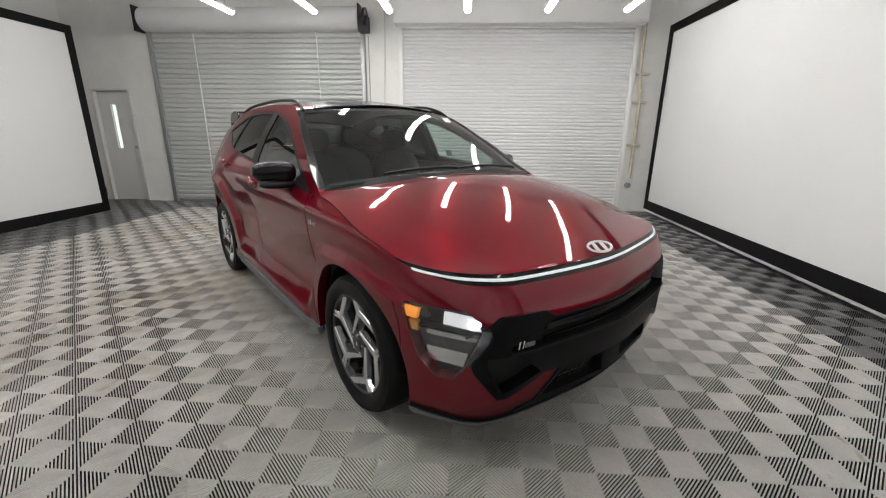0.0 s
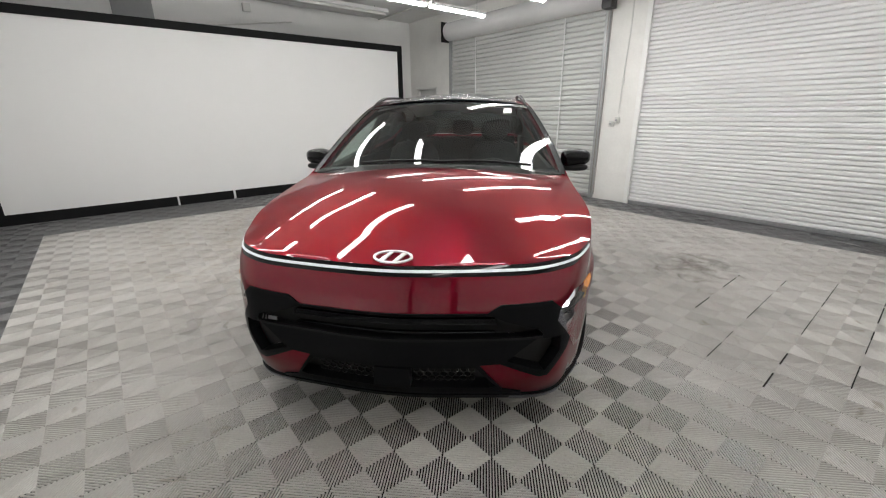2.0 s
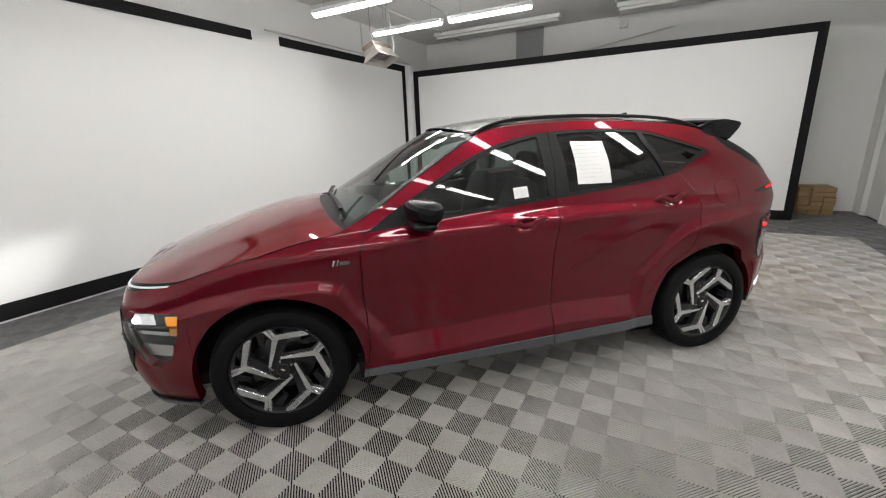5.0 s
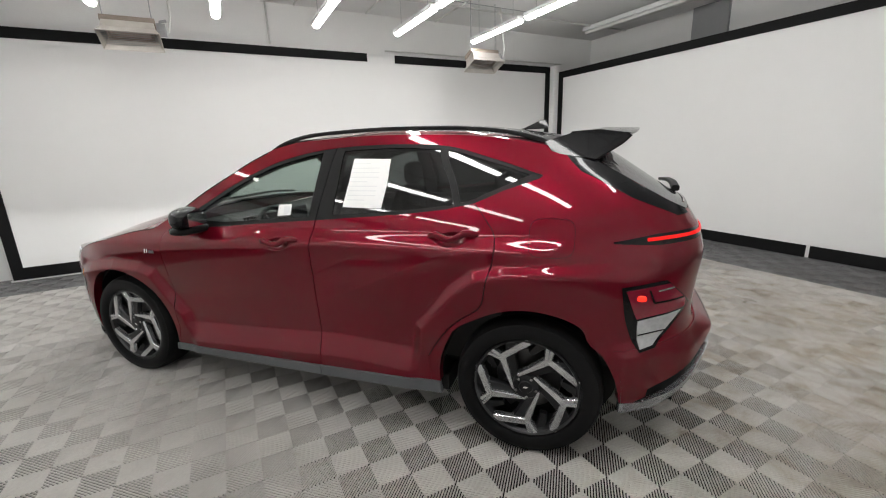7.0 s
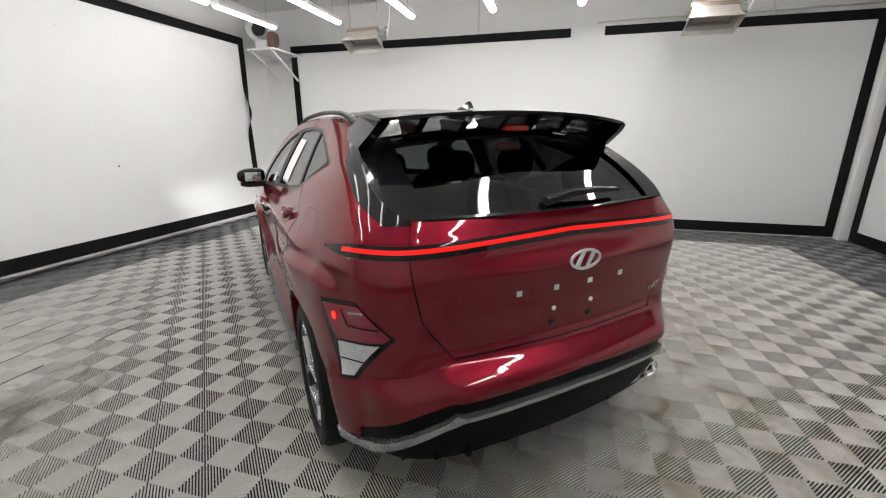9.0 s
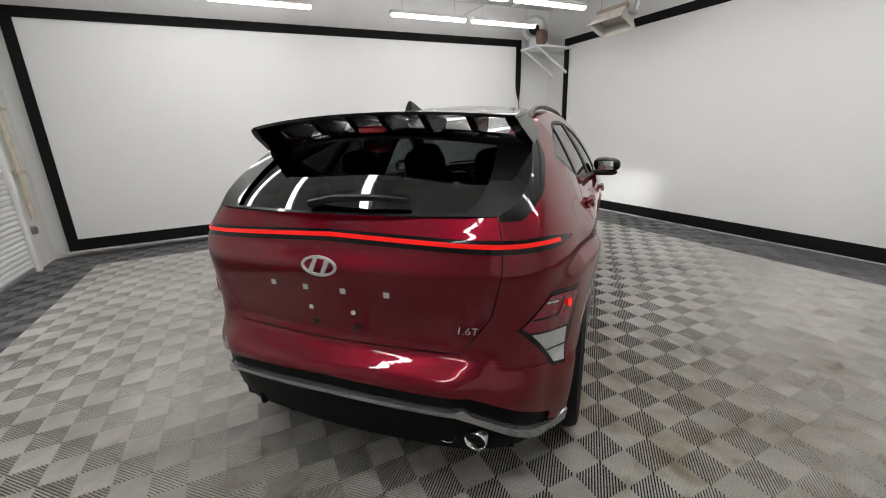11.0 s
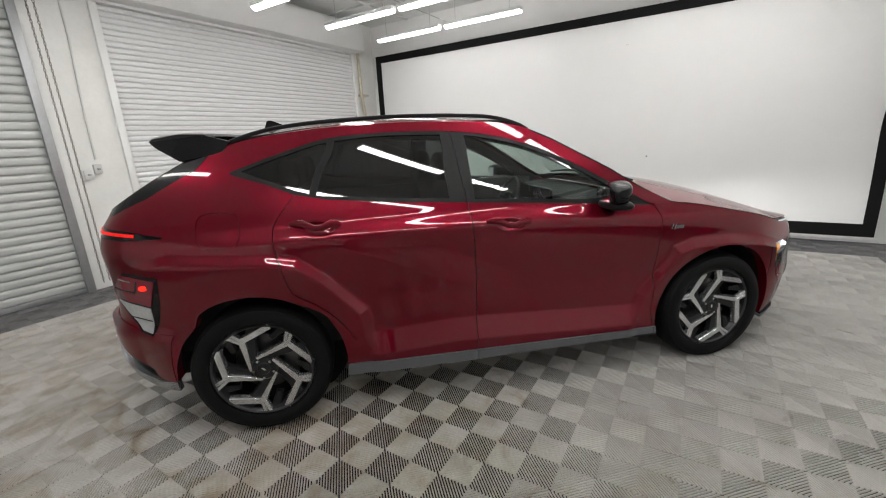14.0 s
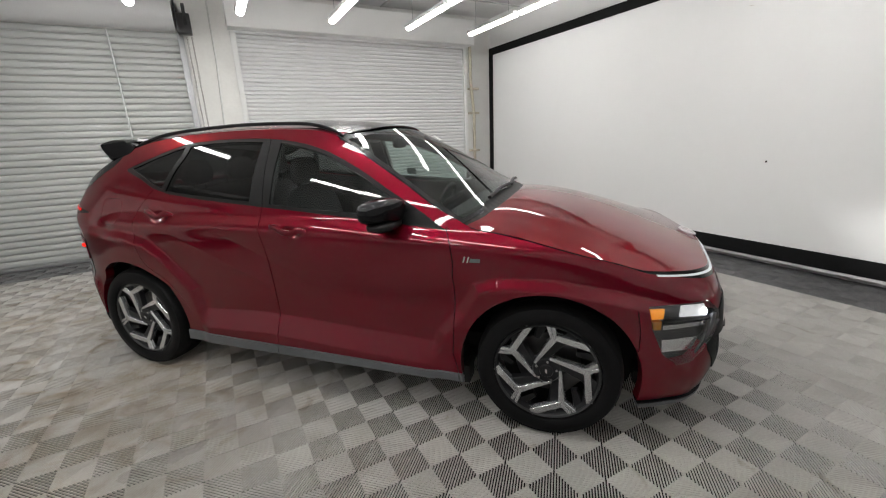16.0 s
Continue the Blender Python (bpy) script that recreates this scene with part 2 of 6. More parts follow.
# ---- the hall ----
X_W, X_E, Y_S, Y_N, Z_C = -6.45, 4.02, -3.98, 4.16, 3.55
T_W = 0.2

structure(box("floor", (X_W - T_W, Y_S - T_W, -0.2), (X_E + T_W, Y_N + 0.6, -0.022), M_GROUT), "dark sub-floor under ribbed grey garage tiles", "floor")
structure(box("ceiling", (X_W - T_W, Y_S - T_W, Z_C), (X_E + T_W, Y_N + 0.6, Z_C + 0.2), M_CEIL), "plain white painted ceiling of the hall", "ceiling")
structure(box("wall_east", (X_E, Y_S - T_W, -0.2), (X_E + T_W, Y_N + 0.6, Z_C), M_WALL), "white painted wall behind a photo screen", "wall")
structure(box("wall_south", (X_W - T_W, Y_S - T_W, -0.2), (X_E, Y_S, Z_C), M_WALL), "white painted wall behind a photo screen", "wall")
structure(box("wall_west", (X_W - T_W, Y_S, -0.2), (X_W, Y_N + 0.6, Z_C), M_WALL), "white painted wall beside a stack of timber", "wall")
# the north wall with two shutter openings and a door opening
D1, D2, PD = (-4.83, -1.10), (-0.42, 3.42), (-6.17, -5.40)
H1, H2, HP = 2.95, 2.99, 2.04
bm = bmesh.new()
for x0, x1, z0, z1 in ((X_W, PD[0], -0.2, Z_C), (PD[0], PD[1], HP, Z_C), (PD[1], D1[0], -0.2, Z_C), (D1[0], D1[1], H1, Z_C),
                       (D1[1], D2[0], -0.2, Z_C), (D2[0], D2[1], H2, Z_C), (D2[1], X_E, -0.2, Z_C)):
    add_box(bm, (x0, Y_N, z0), (x1, Y_N + 0.25, z1))
bmesh.ops.remove_doubles(bm, verts=bm.verts, dist=1e-4)
structure(part("wall_north", bm, M_WALLOLD), "white painted masonry wall with two shutter doors", "wall")
structure(box("wall_back", (X_W, Y_N + 0.5, -0.2), (X_E, Y_N + 0.6, Z_C), M_WALL), "plain wall closing the shutter recess", "wall")


def roller_door(name, x0, x1, top, pitch, depth, mat, label):
    """A shutter of interlocking curved slats, with guides at its sides and a bottom bar."""
    door = tagged(new(name), label, "roller door", kind="structure")
    door.location = (0, Y_N + 0.03, 0)
    n = int((top - 0.05) / pitch)
    k = (top - 0.05) / n
    prof = [(0.0, 0.0), (-depth * 0.75, k * 0.12), (-depth, k * 0.3), (-depth, k * 0.62), (-depth * 0.7, k * 0.82), (0.0, k * 0.93), (0.006, k * 0.96), (0.006, k)]
    me = bpy.data.meshes.new("slat")
    vs, fs = [], []
    for y, z in prof:
        vs += [(x0 - 0.03, y, z), (x1 + 0.03, y, z)]
    for i in range(len(prof) - 1):
        fs.append((2 * i, 2 * i + 1, 2 * i + 3, 2 * i + 2))
    me.from_pydata(vs, [], fs)
    me.materials.append(mat)
    for i in range(n):
        ob = new("slat", me)
        ob.parent = door
        ob.location = (0, 0, 0.05 + i * k)
    box("bottom_bar", (x0, -0.03, 0.0), (x1, 0.03, 0.05), M_STEEL, door, "steel bottom bar", 0.006)
    return door


door_1 = roller_door("door_1", *D1, H1, 0.082, 0.017, M_DOORGREY, "closed grey steel roller shutter with two white pull rods")
door_2 = roller_door("door_2", *D2, H2, 0.058, 0.017, M_DOORWHITE, "closed white steel roller shutter in a white wall")

# ---- photo screens: white vinyl with a black border ----
def screen(name, origin, yaw, width, z0, z1, label, gaps=(), torn=False, low_gaps=(), b_side=0.115, b_top=0.12, b_bot=0.15, hung=0.0):
    """A sheet in the plane of local x and z, facing local -y."""
    ob = thing(name, label, "photo screen", "photo screens", pose(*origin, 0, 0, yaw))
    nx, nz = (300, 120) if torn else (60, 24)
    folds = ((6.21, 2.878, 6.95, 1.93, 0.022), (6.45, 2.87, 6.97, 2.10, 0.016), (6.746, 2.868, 7.093, 2.291, 0.024), (6.05, 2.87, 6.6, 2.35, 0.010)) if torn else ()
    vs, fs = [], []
    for j in range(nz + 1):
        for i in range(nx + 1):
            x, z = width * i / nx, z0 + (z1 - z0) * j / nz
            w = 0.006 * noise.noise(Vector((x * 0.9, z * 0.5, yaw))) + 0.004 * noise.noise(Vector((x * 2.4 + z * 1.5, z * 2.1, yaw + 7)))
            for fx, fz, gx, gz, amp in folds:
                n = math.hypot(gx - fx, gz - fz)
                t = ((x - fx) * (gx - fx) + (z - fz) * (gz - fz)) / n
                d = ((x - fx) * (gz - fz) - (z - fz) * (gx - fx)) / n
                if 0 < t < n:
                    w -= amp * math.sin(math.pi * t / n) ** 0.7 * math.exp(-abs(d) / 0.035)
            edge = min(1, 6 * min(i / nx, 1 - i / nx, j / nz, 1 - j / nz))
            vs.append((x, -0.012 + w * edge, z))
    for j in range(nz):
        for i in range(nx):
            a = j * (nx + 1) + i
            fs.append((a, a + 1, a + nx + 2, a + nx + 1))
    mesh_object("sheet", vs, fs, M_SCREEN, ob, smooth=True)
    bm = bmesh.new()
    add_box(bm, (0, -0.028, z0), (b_side, -0.018, z1))
    part("border", bm, M_TAPE, ob, "black side border")
    bm = bmesh.new()
    if torn:
        # a loose strip that curls away from the sheet halfway up
        rows = []
        for z in np.linspace(z0, z1, 60):
            a = 1.25 * math.exp(-((z - 1.80) / 0.26) ** 2)
            xc = width - b_side / 2 - 0.03 * math.exp(-((z - 1.5) / 0.7) ** 2)
            r = [(-b_side / 2 * math.cos(a), -0.028 - 0.05 * (1 - math.cos(a)) - b_side / 2 * math.sin(a)), (b_side / 2 * math.cos(a), -0.028 - 0.05 * (1 - math.cos(a)) + b_side / 2 * math.sin(a) * 0.3)]
            rows.append([bm.verts.new((xc + p, q + o, z)) for o in (0.0, 0.008) for p, q in r])
        for lo, hi in zip(rows, rows[1:]):
            for i, j in ((0, 1), (1, 3), (3, 2), (2, 0)):
                bm.faces.new((lo[i], lo[j], hi[j], hi[i]))
        bmesh.ops.recalc_face_normals(bm, faces=bm.faces)
    else:
        add_box(bm, (width - b_side, -0.028, z0), (width, -0.018, z1))
    part("border", bm, M_TAPE, ob, "black side border")
    x = b_side
    for g0, g1 in [*low_gaps, (width - b_side, None)]:
        bm = bmesh.new()
        add_box(bm, (x, -0.028, z0), (g0, -0.018, z0 + b_bot))
        part("border", bm, M_TAPE, ob, "black bottom border")
        x = g1
    x = b_side
    for g0, g1 in [*gaps, (width - b_side, None)]:
        bm = bmesh.new()
        add_box(bm, (x, -0.028, z1 - b_top), (g0, -0.018, z1))
        part("border", bm, M_TAPE, ob, "black top border")
        x = g1
    bm = bmesh.new()
    add_box(bm, (-0.03, -0.014, z0 - 0.03), (width + 0.03, 0.03, z0))
    part("bottom_batten", bm, M_WALL, ob, "white bottom batten")
    if hung:
        for z in (z0 + 0.4, z1 - 0.4):
            box("wall_rail", (0.2, -0.008, z - 0.03), (width - 0.2, hung, z + 0.03), M_WOOD, ob, "wooden wall rail")
    return ob


screen("photo_screen", (3.885, 3.95, 0), -90, 7.18, 0.10, 2.98, "white vinyl photo screen, creased at a corner, black border", torn=True, hung=0.137)
dot = box("wall_mark", (3.862, -0.792, 1.060), (3.868, -0.776, 1.078), M_TAPE, bevel=0.002)
tagged(dot, "small dark mark on the white screen", "mark")
screen("photo_screen", (3.36, -3.84, 0), 180, 8.54, 0.02, 2.93, "white vinyl photo screen, its black border broken by a gap", gaps=((4.75, 5.22),), hung=0.142)
structure(box("trim_corner", (-5.33, -3.83, 0.0), (-5.185, -3.69, 2.93), M_WALL, bevel=0.004), "white board closing the corner between two screens", "trim")
screen("photo_screen", (-5.32, -3.68, 0), 90, 6.80, 0.0, 2.82, "white vinyl photo screen with a broken black border", low_gaps=((2.15, 2.18), (3.02, 3.06), (4.38, 4.42)))

# ---- tube lamps ----
def tube_lamp(tube_mat):
    ob = thing("tube_lamp", "lit white strip lamp hanging on wires from the ceiling", "lamp", "strip lamps")
    box("housing", (-0.055, -0.57, 0.0), (0.055, 0.57, 0.045), M_LAMPBODY, ob, bevel=0.006)
    bm = bmesh.new()
    add_lathe(bm, [(0.0, -0.555), (0.044, -0.555), (0.044, 0.555), (0.0, 0.555)], pose(0, 0, 0, -90, 0, 0), 18)
    for v in bm.verts:
        v.co.z = v.co.z * 0.62 - 0.008
    part("tube", bm, tube_mat, ob, "glowing tube", 40)
    for y in (-0.4, 0.4):
        tube("wire", [(0, y, 0.04), (0, y, Z_C - 2.97)], 0.003, M_STEEL, ob, sides=5)
    return ob


# invented output per row evens the wall light: west rows brighter, east rows dimmer
for xs, tube_mat in (((-2.70, -1.48), M_TUBE_BRIGHT), ((-0.40, 0.70), M_TUBE), ((1.80, 2.86), M_TUBE_DIM)):
    spots = [(x, y) for x in xs for y in (2.47, 1.25, -0.92, -2.17)]
    lamp = tube_lamp(tube_mat)
    lamp.matrix_basis = pose(*spots[0], 2.97)
    for x, y in spots[1:]:
        copy_thing(lamp, pose(x, y, 2.97))

# ---- the car: x ahead, y to its left, z up, in its own axes ----
from mathutils.geometry import delaunay_2d_cdt

CAR_YAW = -47.2
car = thing("car", "dark red compact crossover car with black trim, lamps lit", "car", "", pose(0, 0, 0, 0, 0, CAR_YAW))
AXLE, HUB_Z, HUB_Y = 1.33, 0.335, 0.885


def pchip(xs, ys):
    """A smooth curve through points that does not overshoot."""
    xs, ys = np.array(xs, float), np.array(ys, float)
    h, d = np.diff(xs), np.diff(ys) / np.diff(xs)
    s = np.zeros(len(xs))
    for i in range(1, len(xs) - 1):
        if d[i - 1] * d[i] > 0:
            w1, w2 = 2 * h[i] + h[i - 1], h[i] + 2 * h[i - 1]
            s[i] = (w1 + w2) / (w1 / d[i - 1] + w2 / d[i])
    s[0], s[-1] = d[0], d[-1]

    def f(x):
        x = np.clip(np.asarray(x, float), xs[0], xs[-1])
        i = np.clip(np.searchsorted(xs, x) - 1, 0, len(xs) - 2)
        t = (x - xs[i]) / h[i]
        return ((1 + 2 * t) * (1 - t) ** 2 * ys[i] + t * (1 - t) ** 2 * h[i] * s[i]
                + t * t * (3 - 2 * t) * ys[i + 1] + t * t * (t - 1) * h[i] * s[i + 1])
    return f


def smooth01(t):
    t = np.clip(t, 0, 1)
    return t * t * (3 - 2 * t)


# plan outline: a rounded box, softer in front; half width and both ends vary with height
LOWER = pchip([0.15, 0.25, 0.40, 0.60, 0.80, 1.00, 1.20], [0.836, 0.844, 0.851, 0.863, 0.882, 0.888, 0.882])
UPPER = lambda z: 0.848 - 0.40 * (z - 1.1) + np.where(z > 1.1, -0.42, 0.75) * (z - 1.1) ** 2


def HALF(z, drop=0.0):
    a, b = LOWER(z), UPPER(z) - drop
    return (a + b) / 2 - np.sqrt((a - b) ** 2 / 4 + 0.010 ** 2) + 0.004


NOSE = pchip([0.15, 0.20, 0.27, 0.36, 0.48, 0.60, 0.70, 0.78, 0.84, 0.90, 0.97, 1.05, 1.6],
             [1.985, 2.025, 2.070, 2.100, 2.115, 2.105, 2.09, 2.06, 2.015, 1.95, 1.86, 1.76, 1.72])
TAIL = pchip([0.15, 0.25, 0.35, 0.45, 0.55, 0.598, 0.622, 0.650, 0.682, 0.73, 0.85, 1.00, 1.08, 1.13, 1.19, 1.30, 1.42, 1.6],
             [1.99, 2.045, 2.085, 2.115, 2.132, 2.136, 2.122, 2.088, 2.048, 2.032, 2.045, 2.063, 2.055, 2.028, 1.99, 1.92, 1.80, 1.74])
TAIL_SIDE = pchip([0.15, 0.25, 0.35, 0.45, 0.55, 0.65, 0.75, 0.85, 1.00, 1.08, 1.13, 1.19, 1.30, 1.42, 1.6],
                  [1.98, 2.035, 2.070, 2.090, 2.096, 2.058, 2.046, 2.050, 2.063, 2.055, 2.028, 1.99, 1.92, 1.80, 1.74])
_phi = np.linspace(0, np.pi, 8001)
_e = 7.6 - 0.6 * smooth01((_phi - 1.2) / 0.8)
_r = (np.abs(np.cos(_phi)) ** _e + np.abs(np.sin(_phi)) ** _e) ** (1 / _e)
XT, YT = np.cos(_phi) / _r, np.sin(_phi) / _r
UT = np.r_[0, np.cumsum(np.hypot(2.1 * np.diff(XT), 0.9 * np.diff(YT)))]
U_END = UT[-1]
U_MID = np.interp(0, XT[::-1], UT[::-1])
CREASE = pchip([-2.2, 0.1, 0.86, 1.24, 1.66, 2.2], [1.0, 1.0, 0.955, 0.935, 0.925, 0.925])
# outlines of the raised flares round the wheels, in x and z
FLARE_F = [(0.74, 0.36), (0.79, 0.50), (0.90, 0.63), (0.985, 0.775), (1.10, 0.810), (1.35, 0.815), (1.62, 0.775), (1.85, 0.715), (2.3, 0.68), (2.3, 0.0), (0.74, 0.0)]
FLARE_R = [(-0.74, 0.36), (-0.775, 0.61), (-0.965, 0.83), (-1.08, 0.918), (-1.22, 0.950), (-1.65, 0.978), (-1.85, 0.955), (-2.4, 0.90), (-2.4, 0.0), (-0.74, 0.0)]


def depth_inside(poly, x, z):
    """How far a place lies inside an outline (negative outside)."""
    best = np.full(np.shape(x), 9.0)
    odd = np.zeros(np.shape(x), bool)
    for (x0, z0), (x1, z1) in zip(poly, poly[1:] + poly[:1]):
        dx, dz = x1 - x0, z1 - z0
        t = np.clip(((x - x0) * dx + (z - z0) * dz) / (dx * dx + dz * dz), 0, 1)
        best = np.minimum(best, np.hypot(x - x0 - t * dx, z - z0 - t * dz))
        if z0 != z1:
            odd ^= ((z0 > z) != (z1 > z)) & (x < (x1 - x0) * (z - z0) / (z1 - z0) + x0)
    return np.where(odd, best, -best)


def ramp(d, w, r=0.006):
    """A straight slope of width w with softly rounded ends."""
    f = lambda v: (v + np.sqrt(v * v + r * r)) / 2
    return (f(d) - f(d - w)) / w


CUPS = ((-0.010, 0.988), (-0.975, 1.046))    # hollows behind the door handles


def shell(u, z, cups=True):
    """The painted skin: u runs round the outline from the nose to the tail, on the left side."""
    u, z = np.asarray(u, float), np.asarray(z, float)
    X, Y = np.interp(u, UT, XT), np.interp(u, UT, YT)
    k = smooth01((Y - 0.55) / 0.22)
    x = np.where(X > 0, NOSE(z), TAIL(z) * (1 - k) + TAIL_SIDE(z) * k) * X
    y = HALF(z, 0.43 * np.clip(1.0 - CREASE(x), 0, 0.075)) * Y
    sidew = smooth01((np.abs(Y) - 0.9) / 0.09)
    low = smooth01((1.06 - z) / 0.08)
    # nose and tail bow out in the middle
    x = x + np.where(X > 0, 0.065 * np.exp(-((y / 0.42) ** 2)), -0.045 * np.exp(-((y / 0.5) ** 2))) * np.abs(X) ** 8 * low
    # flares round the wheels
    fl = np.maximum(ramp(depth_inside(FLARE_F, x, z), 0.050, 0.010), ramp(depth_inside(FLARE_R, x, z), 0.048, 0.010))
    y = y + sidew * 0.040 * fl
    # shoulder: a rounded edge under the windows, falling away slowly below
    zs = CREASE(x) - 0.008
    y = y + sidew * 0.024 * smooth01((x + 1.62) / 0.3) * (1 - smooth01((z - zs) / 0.085)) * smooth01((z - zs + 0.36) / 0.36)
    # the rear bumper's ledge carried on to the wheels
    y = y + sidew * 0.030 * ramp(0.622 - z, 0.065, 0.010) * smooth01((-1.66 - x) / 0.10)
    # sloping sill panel and the diagonal valley across the doors
    sill = 0.470 - 0.045 * ramp(-0.30 - x, 0.45, 0.02) - 0.055 * x
    y = y + sidew * (1 - fl) * smooth01((1.0 - np.abs(x)) / 0.22) * 0.052 * ramp(sill - z, 0.12, 0.004)
    t = (x - 0.12) * -0.909 + (z - 0.675) * 0.417
    s = (x - 0.12) * 0.417 + (z - 0.675) * 0.909
    y = y - sidew * 0.016 * smooth01((t + 0.02) / 0.45) * smooth01((1.02 - z) / 0.10) * np.clip(1 - np.where(s > 0, s / 0.22, -s / 0.16), 0, 1) * (1 - fl)
    if cups:
        for cx, cz in CUPS:
            d = np.hypot((x - cx) / 0.080, (z - cz - 0.07 * (cx - x)) / 0.036)
            y = y - sidew * 0.020 * (1 - smooth01((d - 0.35) / 0.65))
    return np.stack([x, y, z], -1)


def shell_normal(u, z):
    e = 0.004
    a = shell(np.minimum(u + e, U_END), z) - shell(np.maximum(u - e, 0), z)
    b = shell(u, z + e) - shell(u, z - e)
    n = np.cross(b, a)
    n = n / np.maximum(np.linalg.norm(n, axis=-1, keepdims=True), 1e-9)
    p = shell(u, z)
    flip = np.sign((n[..., 0] * p[..., 0] * 0.3 + n[..., 1] * p[..., 1]))
    return n * np.where(flip == 0, 1, flip)[..., None]


def u_of_x(x, z):
    X = np.where(np.asarray(x) > 0, x / NOSE(z), x / TAIL(z))
    return np.interp(-X, -XT, UT)


def u_front(y, z):
    return np.interp(y / HALF(z), YT[UT <= U_MID], UT[UT <= U_MID])


def u_rear(y, z):
    return np.interp(y / HALF(z), YT[UT >= U_MID][::-1], UT[UT >= U_MID][::-1])


def S(x, z):
    return (float(u_of_x(x, z)), z)


def F(y, z):
    return (float(u_front(y, z)), z)


def B(y, z):
    return (float(u_rear(y, z)), z)


_top = [F(0, 0.832), F(0.3, 0.833), F(0.55, 0.838), F(0.70, 0.850), S(1.73, 0.868), S(1.5, 0.935), S(1.2, 0.992), S(0.97, 1.035), S(0.92, 1.058),
        S(0.80, 1.122), S(0.62, 1.236), S(0.44, 1.338), S(0.285, 1.425), S(0.13, 1.488), S(-0.04, 1.516), S(-0.5, 1.532), S(-0.9, 1.520),
        S(-1.2, 1.490), S(-1.40, 1.448), S(-1.56, 1.395), S(-1.75, 1.29), S(-1.93, 1.19), B(0.60, 1.172), B(0.3, 1.168), B(0, 1.168)]
Z_TOP = pchip([p[0] for p in _top], [p[1] for p in _top])
# the hood is one smooth surface in x and y; the skin's upper edge follows it
Z_TOP_RAW = Z_TOP
u_cowl = float(u_of_x(0.95, 1.045))


def hood_basis(x, y):
    p, q = (x - 1.55) / 0.6, (y / 0.85) ** 2
    return np.stack([p ** 0, p, p ** 2, p ** 3, q, p * q, p ** 2 * q], -1)


_us = np.linspace(0.0, u_cowl, 120)
_c = shell(_us, Z_TOP(_us))
_x, _y = np.r_[_c[:, 0], 1.08, 1.35, 1.6, 1.85, 2.0], np.r_[_c[:, 1], np.zeros(5)]
_w = np.r_[np.where(_us < 0.95, 12.0, 4.0), np.full(5, 6.0)]
HOOD_COEF = np.linalg.lstsq(hood_basis(_x, _y) * _w[:, None], np.r_[_c[:, 2], 1.105, 1.063, 1.008, 0.940, 0.882] * _w, rcond=None)[0]
_edge = hood_basis(_c[:, 0], _c[:, 1]) @ HOOD_COEF


def Z_TOP(u):
    u = np.asarray(u, float)
    k = smooth01((u_cowl - u) / 0.15) * smooth01((u - 1.0) / 0.2)
    return np.where(u < u_cowl, np.interp(u, _us, _edge) * k + Z_TOP_RAW(u) * (1 - k), Z_TOP_RAW(u))


_bot = [F(0, 0.222), F(0.5, 0.216), F(0.7, 0.202), S(1.75, 0.205), S(0.93, 0.235), S(-0.93, 0.255), S(-1.70, 0.275), B(0.75, 0.28), B(0.5, 0.28), B(0, 0.28)]
Z_BOT = pchip([p[0] for p in _bot], [p[1] for p in _bot])


def dense(pts, step=0.02, closed=True):
    out = []
    n = len(pts)
    for i in range(n if closed else n - 1):
        a, b = np.array(pts[i]), np.array(pts[(i + 1) % n])
        k = max(1, int(np.linalg.norm(b - a) / step))
        out += [tuple(a + (b - a) * j / k) for j in range(k)]
    if not closed:
        out.append(tuple(pts[-1]))
    return out


def curve(pts, step=0.02):
    """A rounded line through points (Catmull-Rom)."""
    p = [np.array(q, float) for q in pts]
    p = [2 * p[0] - p[1], *p, 2 * p[-1] - p[-2]]
    out = []
    for i in range(1, len(p) - 2):
        k = max(2, int(np.linalg.norm(p[i + 1] - p[i]) / step))
        for j in range(k):
            t = j / k
            out.append(tuple(0.5 * (2 * p[i] + (p[i + 1] - p[i - 1]) * t + (2 * p[i - 1] - 5 * p[i] + 4 * p[i + 1] - p[i + 2]) * t * t
                                    + (3 * p[i] - p[i - 1] - 3 * p[i + 1] + p[i + 2]) * t ** 3)))
    out.append(tuple(p[-2]))
    return out


def ribbon(line, width):
    """A closed band along a line."""
    p = np.array(line)
    d = np.gradient(p, axis=0)
    d /= np.maximum(np.linalg.norm(d, axis=1, keepdims=True), 1e-9)
    n = np.stack([-d[:, 1], d[:, 0]], 1) * width / 2
    return [tuple(q) for q in p + n] + [tuple(q) for q in (p - n)[::-1]]


def inside(poly, pts):
    poly = np.array(poly)
    res = np.zeros(len(pts), bool)
    x, y = pts[:, 0], pts[:, 1]
    for (x0, y0), (x1, y1) in zip(poly, np.roll(poly, -1, axis=0)):
        if y0 != y1:
            hit = ((y0 > y) != (y1 > y)) & (x < (x1 - x0) * (y - y0) / (y1 - y0) + x0)
            res ^= hit
    return res


ARCH_R = 0.418


def arch(xw):
    return [S(xw + ARCH_R * math.cos(a), HUB_Z + ARCH_R * math.sin(a)) for a in np.linspace(-0.5, math.pi + 0.5, 60)]


regions = []      # label, outline; later ones lie over earlier ones


def region(label, outline, step=0.02):
    regions.append((label, dense(outline, step)))


def seam(line, width=0.0048):
    regions.append((f"panel_gap_{sum(r[0].startswith('panel_gap') for r in regions)}", ribbon(line, width)))


def band(label, us, f_lo, f_hi):
    regions.append((label, [(u, f_lo(u)) for u in us] + [(u, f_hi(u)) for u in us[::-1]]))


